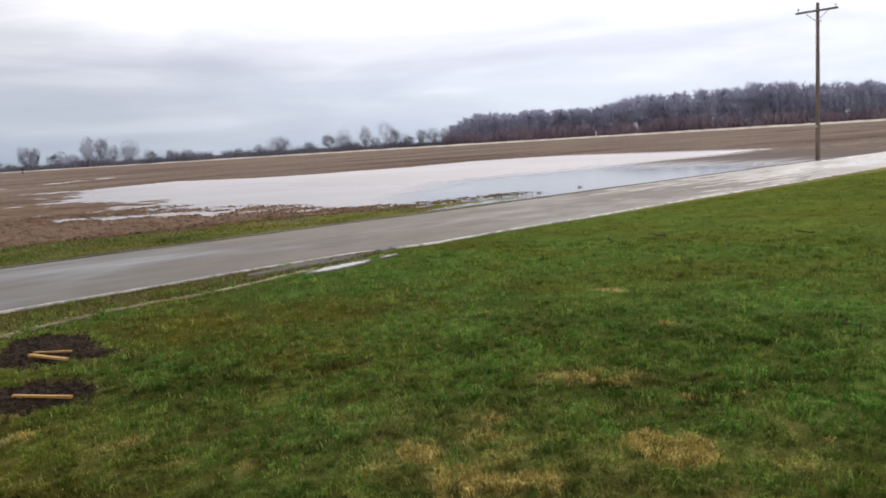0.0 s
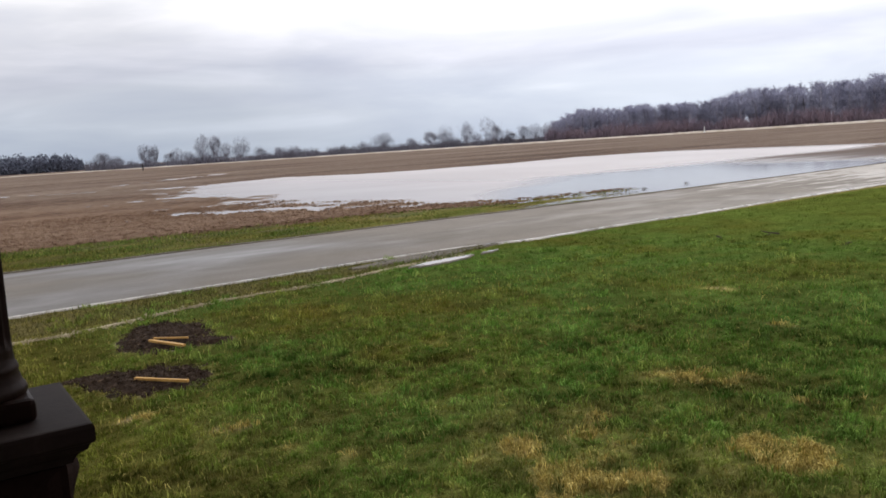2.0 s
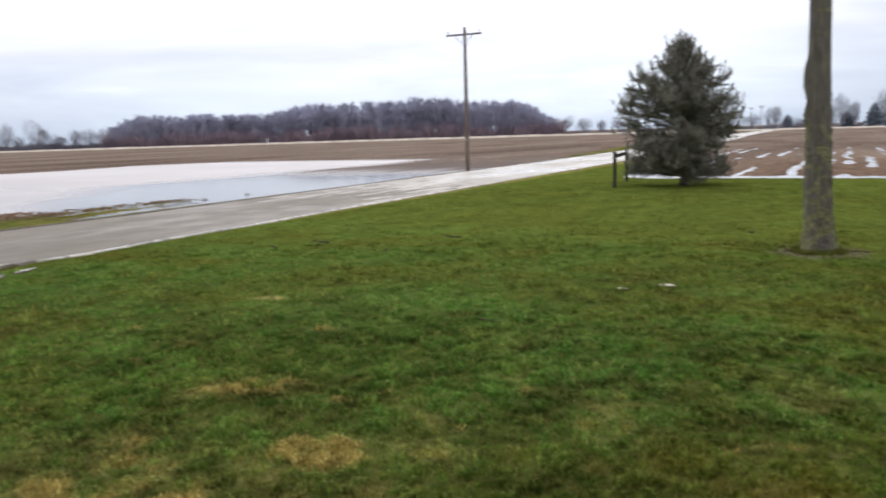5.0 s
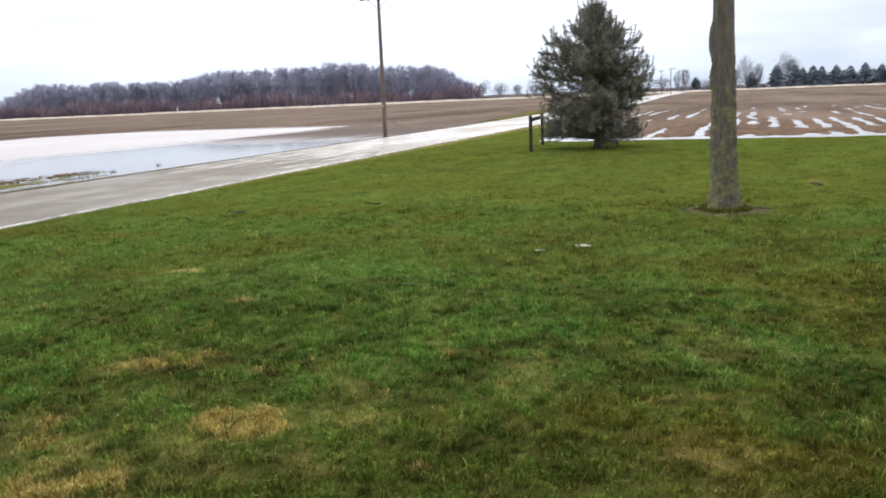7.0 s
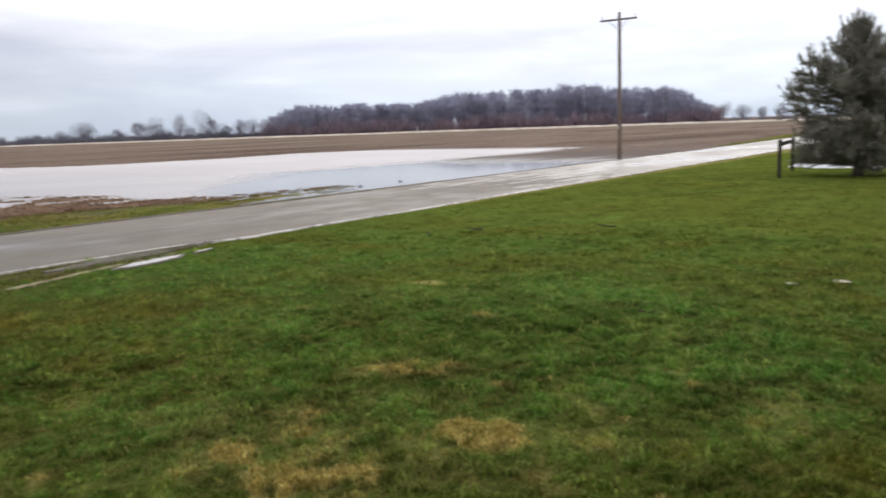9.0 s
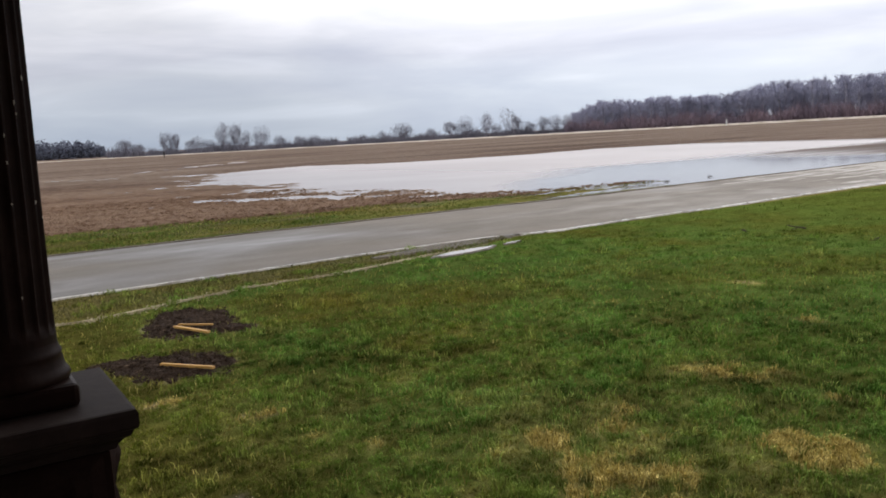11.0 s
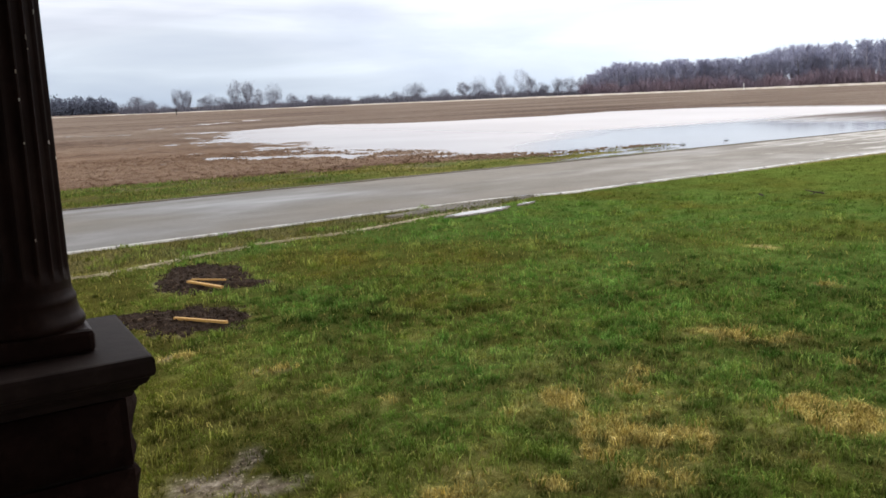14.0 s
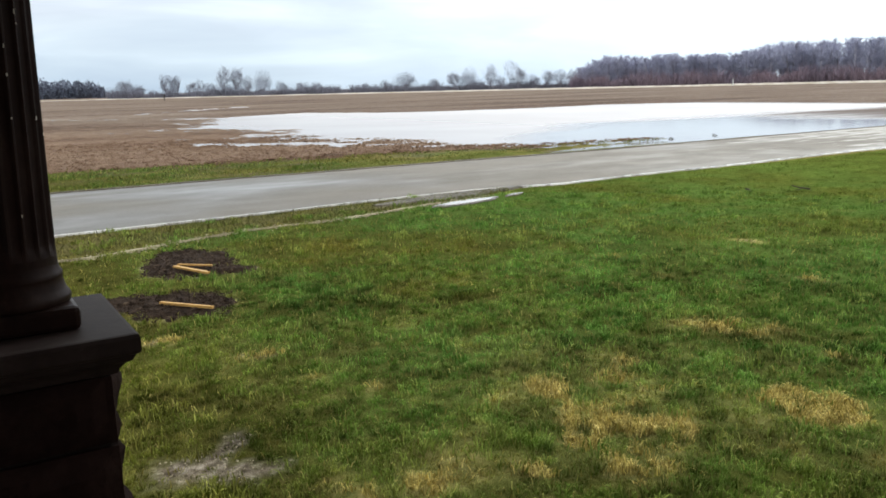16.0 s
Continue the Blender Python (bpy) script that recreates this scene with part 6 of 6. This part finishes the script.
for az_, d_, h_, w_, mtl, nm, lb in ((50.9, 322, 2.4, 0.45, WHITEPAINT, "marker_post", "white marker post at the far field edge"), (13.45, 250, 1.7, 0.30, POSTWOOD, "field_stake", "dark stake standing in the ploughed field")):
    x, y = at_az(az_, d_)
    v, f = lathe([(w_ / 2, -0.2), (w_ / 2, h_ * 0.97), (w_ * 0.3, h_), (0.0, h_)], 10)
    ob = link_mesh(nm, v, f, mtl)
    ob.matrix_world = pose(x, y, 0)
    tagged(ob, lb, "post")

# ---- porch pier and column ----
CX, CY = 0.052, 2.465
pier = thing("porch_pier", "dark brown painted rock-faced pier with a moulded cap", "porch pier", (CX, CY, 0.0))
part("core", box_bm((0.36, 0.36, 1.36), (0, 0, 0.66)), MORTAR, pier, "dark mortar core")
r = random.Random(3)


def rock_block(w, h, z, face):
    """One rock-faced block: a face pillowed out and broken, sawn margins, set on a side of the pier."""
    nx, nz = 9, 6
    bm = bmesh.new()
    grid = []
    for j in range(nz + 1):
        for i in range(nx + 1):
            u, q = i / nx, j / nz
            rim = min(u, 1 - u, q, 1 - q)
            out = 0.014 + (0.046 * min(1, rim / 0.22) ** 0.7 * (0.6 + 0.9 * noise.noise(Vector((u * 2.4 + z * 7 + face * 3, q * 2.2, face * 1.7)))) if rim > 0 else 0)
            grid.append(bm.verts.new(((u - 0.5) * w, -(0.18 + out), z + q * h)))
    back = [bm.verts.new(((u - 0.5) * w, -0.17, z + q * h)) for u, q in ((0, 0), (1, 0), (1, 1), (0, 1))]
    at = lambda i, j: grid[j * (nx + 1) + i]
    for j in range(nz):
        for i in range(nx):
            bm.faces.new((at(i, j), at(i + 1, j), at(i + 1, j + 1), at(i, j + 1)))
    bm.faces.new([back[0], back[1]] + [at(i, 0) for i in range(nx, -1, -1)])
    bm.faces.new([back[3], at(0, nz)] + [at(i, nz) for i in range(1, nx + 1)] + [back[2]])
    bm.faces.new([back[0]] + [at(0, j) for j in range(nz + 1)] + [back[3]])
    bm.faces.new([back[1], back[2]] + [at(nx, j) for j in range(nz, -1, -1)])
    bmesh.ops.transform(bm, matrix=Matrix.Rotation(face * math.pi / 2, 4, "Z"), verts=bm.verts)
    return bm


for course in range(7):
    for face in range(4):
        w = 0.392 if (course + face) % 2 else 0.362
        part("block", rock_block(w, 0.178, 0.012 + course * 0.190, face), ROCKFACE, pier)
prof = [(0.200, 1.335), (0.208, 1.338), (0.214, 1.352), (0.226, 1.366), (0.242, 1.376), (0.250, 1.392), (0.258, 1.396), (0.262, 1.404), (0.262, 1.436), (0.258, 1.445), (0.250, 1.447), (0.0, 1.449)]
v, f = [], []
for hw, z in prof:
    v += [(-hw, -hw, z), (hw, -hw, z), (hw, hw, z), (-hw, hw, z)]
for k in range(len(prof) - 1):
    for i in range(4):
        j = (i + 1) % 4
        f.append((4 * k + i, 4 * k + j, 4 * k + 4 + j, 4 * k + 4 + i))
cap = link_mesh("cap", np.array(v), np.array(f), CAPSTONE, pier, "moulded square capstone")

column = thing("porch_column", "dark brown fluted wooden porch column, paint chipped", "column", (CX, CY, 1.447))
column.matrix_world = pose(CX, CY, 1.447, 0, 1.0, 0)
part("plinth", box_bm((0.296, 0.270, 0.062), (0, 0, 0.033), 0.014), PAINT, column, "square plinth")
v, f = lathe([(0.0, 0.058), (0.137, 0.060), (0.143, 0.066), (0.145, 0.076), (0.142, 0.086), (0.136, 0.094), (0.132, 0.104), (0.1295, 0.116), (0.1275, 0.126), (0.1285, 0.131), (0.1285, 0.138), (0.125, 0.144), (0.121, 0.152), (0.119, 0.165)], 48, lambda a, z: 1 + 0.004 * np.sin(5 * a + 40 * z) + 0.003 * np.sin(11 * a - 25 * z))
link_mesh("base_moulding", v, f, PAINT, column, "rounded base moulding with grime", True)
FL = 20
sides = FL * 8


def flutes(a, z):
    phase = (a * FL / (2 * np.pi)) % 1.0
    dip = np.where(np.abs(phase - 0.5) < 0.40, np.sqrt(np.clip(1 - ((phase - 0.5) / 0.40) ** 2, 0, 1)), 0)
    ease = min(1.0, max(0.0, (z - 0.19) / 0.03)) * min(1.0, max(0.0, (1.62 - z) / 0.03))
    return 1 - 0.075 * dip * ease


zs = [0.16, 0.185, 0.20, 0.215, 0.23] + list(np.linspace(0.3, 1.5, 9)) + [1.585, 1.60, 1.62, 1.65]
v, f = lathe([(np.interp(z, [0.16, 0.25, 1.65], [0.119, 0.1165, 0.108]), z) for z in zs], sides, flutes)
link_mesh("shaft", v, f, PAINT, column, "fluted shaft with chipped paint")
v, f = lathe([(0.108, 1.65), (0.118, 1.655), (0.121, 1.67), (0.112, 1.68), (0.112, 1.72), (0.135, 1.75), (0.142, 1.78), (0.0, 1.782)], 48)
link_mesh("capital", v, f, PAINT, column, "plain turned capital", True)
part("abacus", box_bm((0.32, 0.32, 0.05), (0, 0, 1.803), 0.004), PAINT, column)
# chips in the paint show pale wood
r = np.random.default_rng(8)
for k in range(16):
    a0, z0 = r.uniform(-1.9, 0.9), r.uniform(0.22, 1.45)
    a0 = (round(a0 * FL / (2 * np.pi))) * 2 * np.pi / FL + r.normal(0, 0.012)
    rad = 0.1165 + 0.0012 - 0.006 * max(0, z0 - 0.25)
    h, w = r.uniform(0.003, 0.013), r.uniform(0.0012, 0.0034)
    ob = part("paint_chip", box_bm((0.0016, w, h), (rad * math.cos(a0), rad * math.sin(a0), z0), 0, Matrix.Rotation(a0, 4, "Z")), STONE, column)

# ---- the porch and house round the camera: unseen, roofs and walls cut sky light ----
def slab(name, x0, x1, y0, y1, z0, z1, material, label, category="porch"):
    ob = part(name, box_bm((x1 - x0, y1 - y0, z1 - z0), ((x0 + x1) / 2, (y0 + y1) / 2, (z0 + z1) / 2), 0.006), material)
    return tagged(ob, label, category, kind="structure")


slab("porch_floor", -5.0, 1.45, -2.6, 1.62, -0.2, 0.52, CONCRETE, "grey concrete porch floor above the lawn")
slab("porch_wing", -5.0, -0.245, 1.624, 2.25, -0.2, 0.518, CONCRETE, "grey concrete porch edge beside the pier")
slab("ceiling", -5.2, 1.75, -2.6, 2.85, 3.42, 3.50, CEIL, "unseen dark painted porch ceiling", "ceiling")
slab("trim", -5.2, 1.75, 2.25, 2.62, 3.275, 3.418, PAINT, "dark brown porch beam carried by the column", "beam")
slab("roof", -5.5, 1.95, -2.9, 3.05, 3.504, 3.62, ROOFING, "unseen low shingled porch roof", "roof")
# unseen house, made tall to block sky light from column and near lawn
slab("wall_south", -9.0, 2.4, -3.0, -2.604, -0.2, 6.0, BRICK, "unseen brick house wall behind the porch", "wall")
slab("wall_east", 2.0, 2.4, -11.0, -3.004, -0.2, 6.0, BRICK, "unseen brick side wall of the house", "wall")
slab("wall_west", -9.0, -8.6, -11.0, -3.004, -0.2, 6.0, BRICK, "unseen brick side wall of the house", "wall")
slab("wall_north", -9.0, 2.4, -11.4, -11.004, -0.2, 6.0, BRICK, "unseen brick back wall of the house", "wall")
v = [(-9.5, -2.1, 5.9), (2.9, -2.1, 5.9), (2.9, -7.0, 8.9), (-9.5, -7.0, 8.9), (-9.5, -11.9, 5.9), (2.9, -11.9, 5.9)]
v += [(x, y, z + 0.18) for x, y, z in v]
f = [(0, 1, 2, 3), (3, 2, 5, 4), (6, 9, 8, 7), (9, 10, 11, 8), (0, 6, 7, 1), (4, 5, 11, 10), (1, 7, 8, 2), (2, 8, 11, 5), (0, 3, 9, 6), (3, 4, 10, 9)]
tagged(link_mesh("house_roof", np.array(v), np.array(f), ROOFING), "unseen shingled gable roof over the house", "roof", kind="structure")
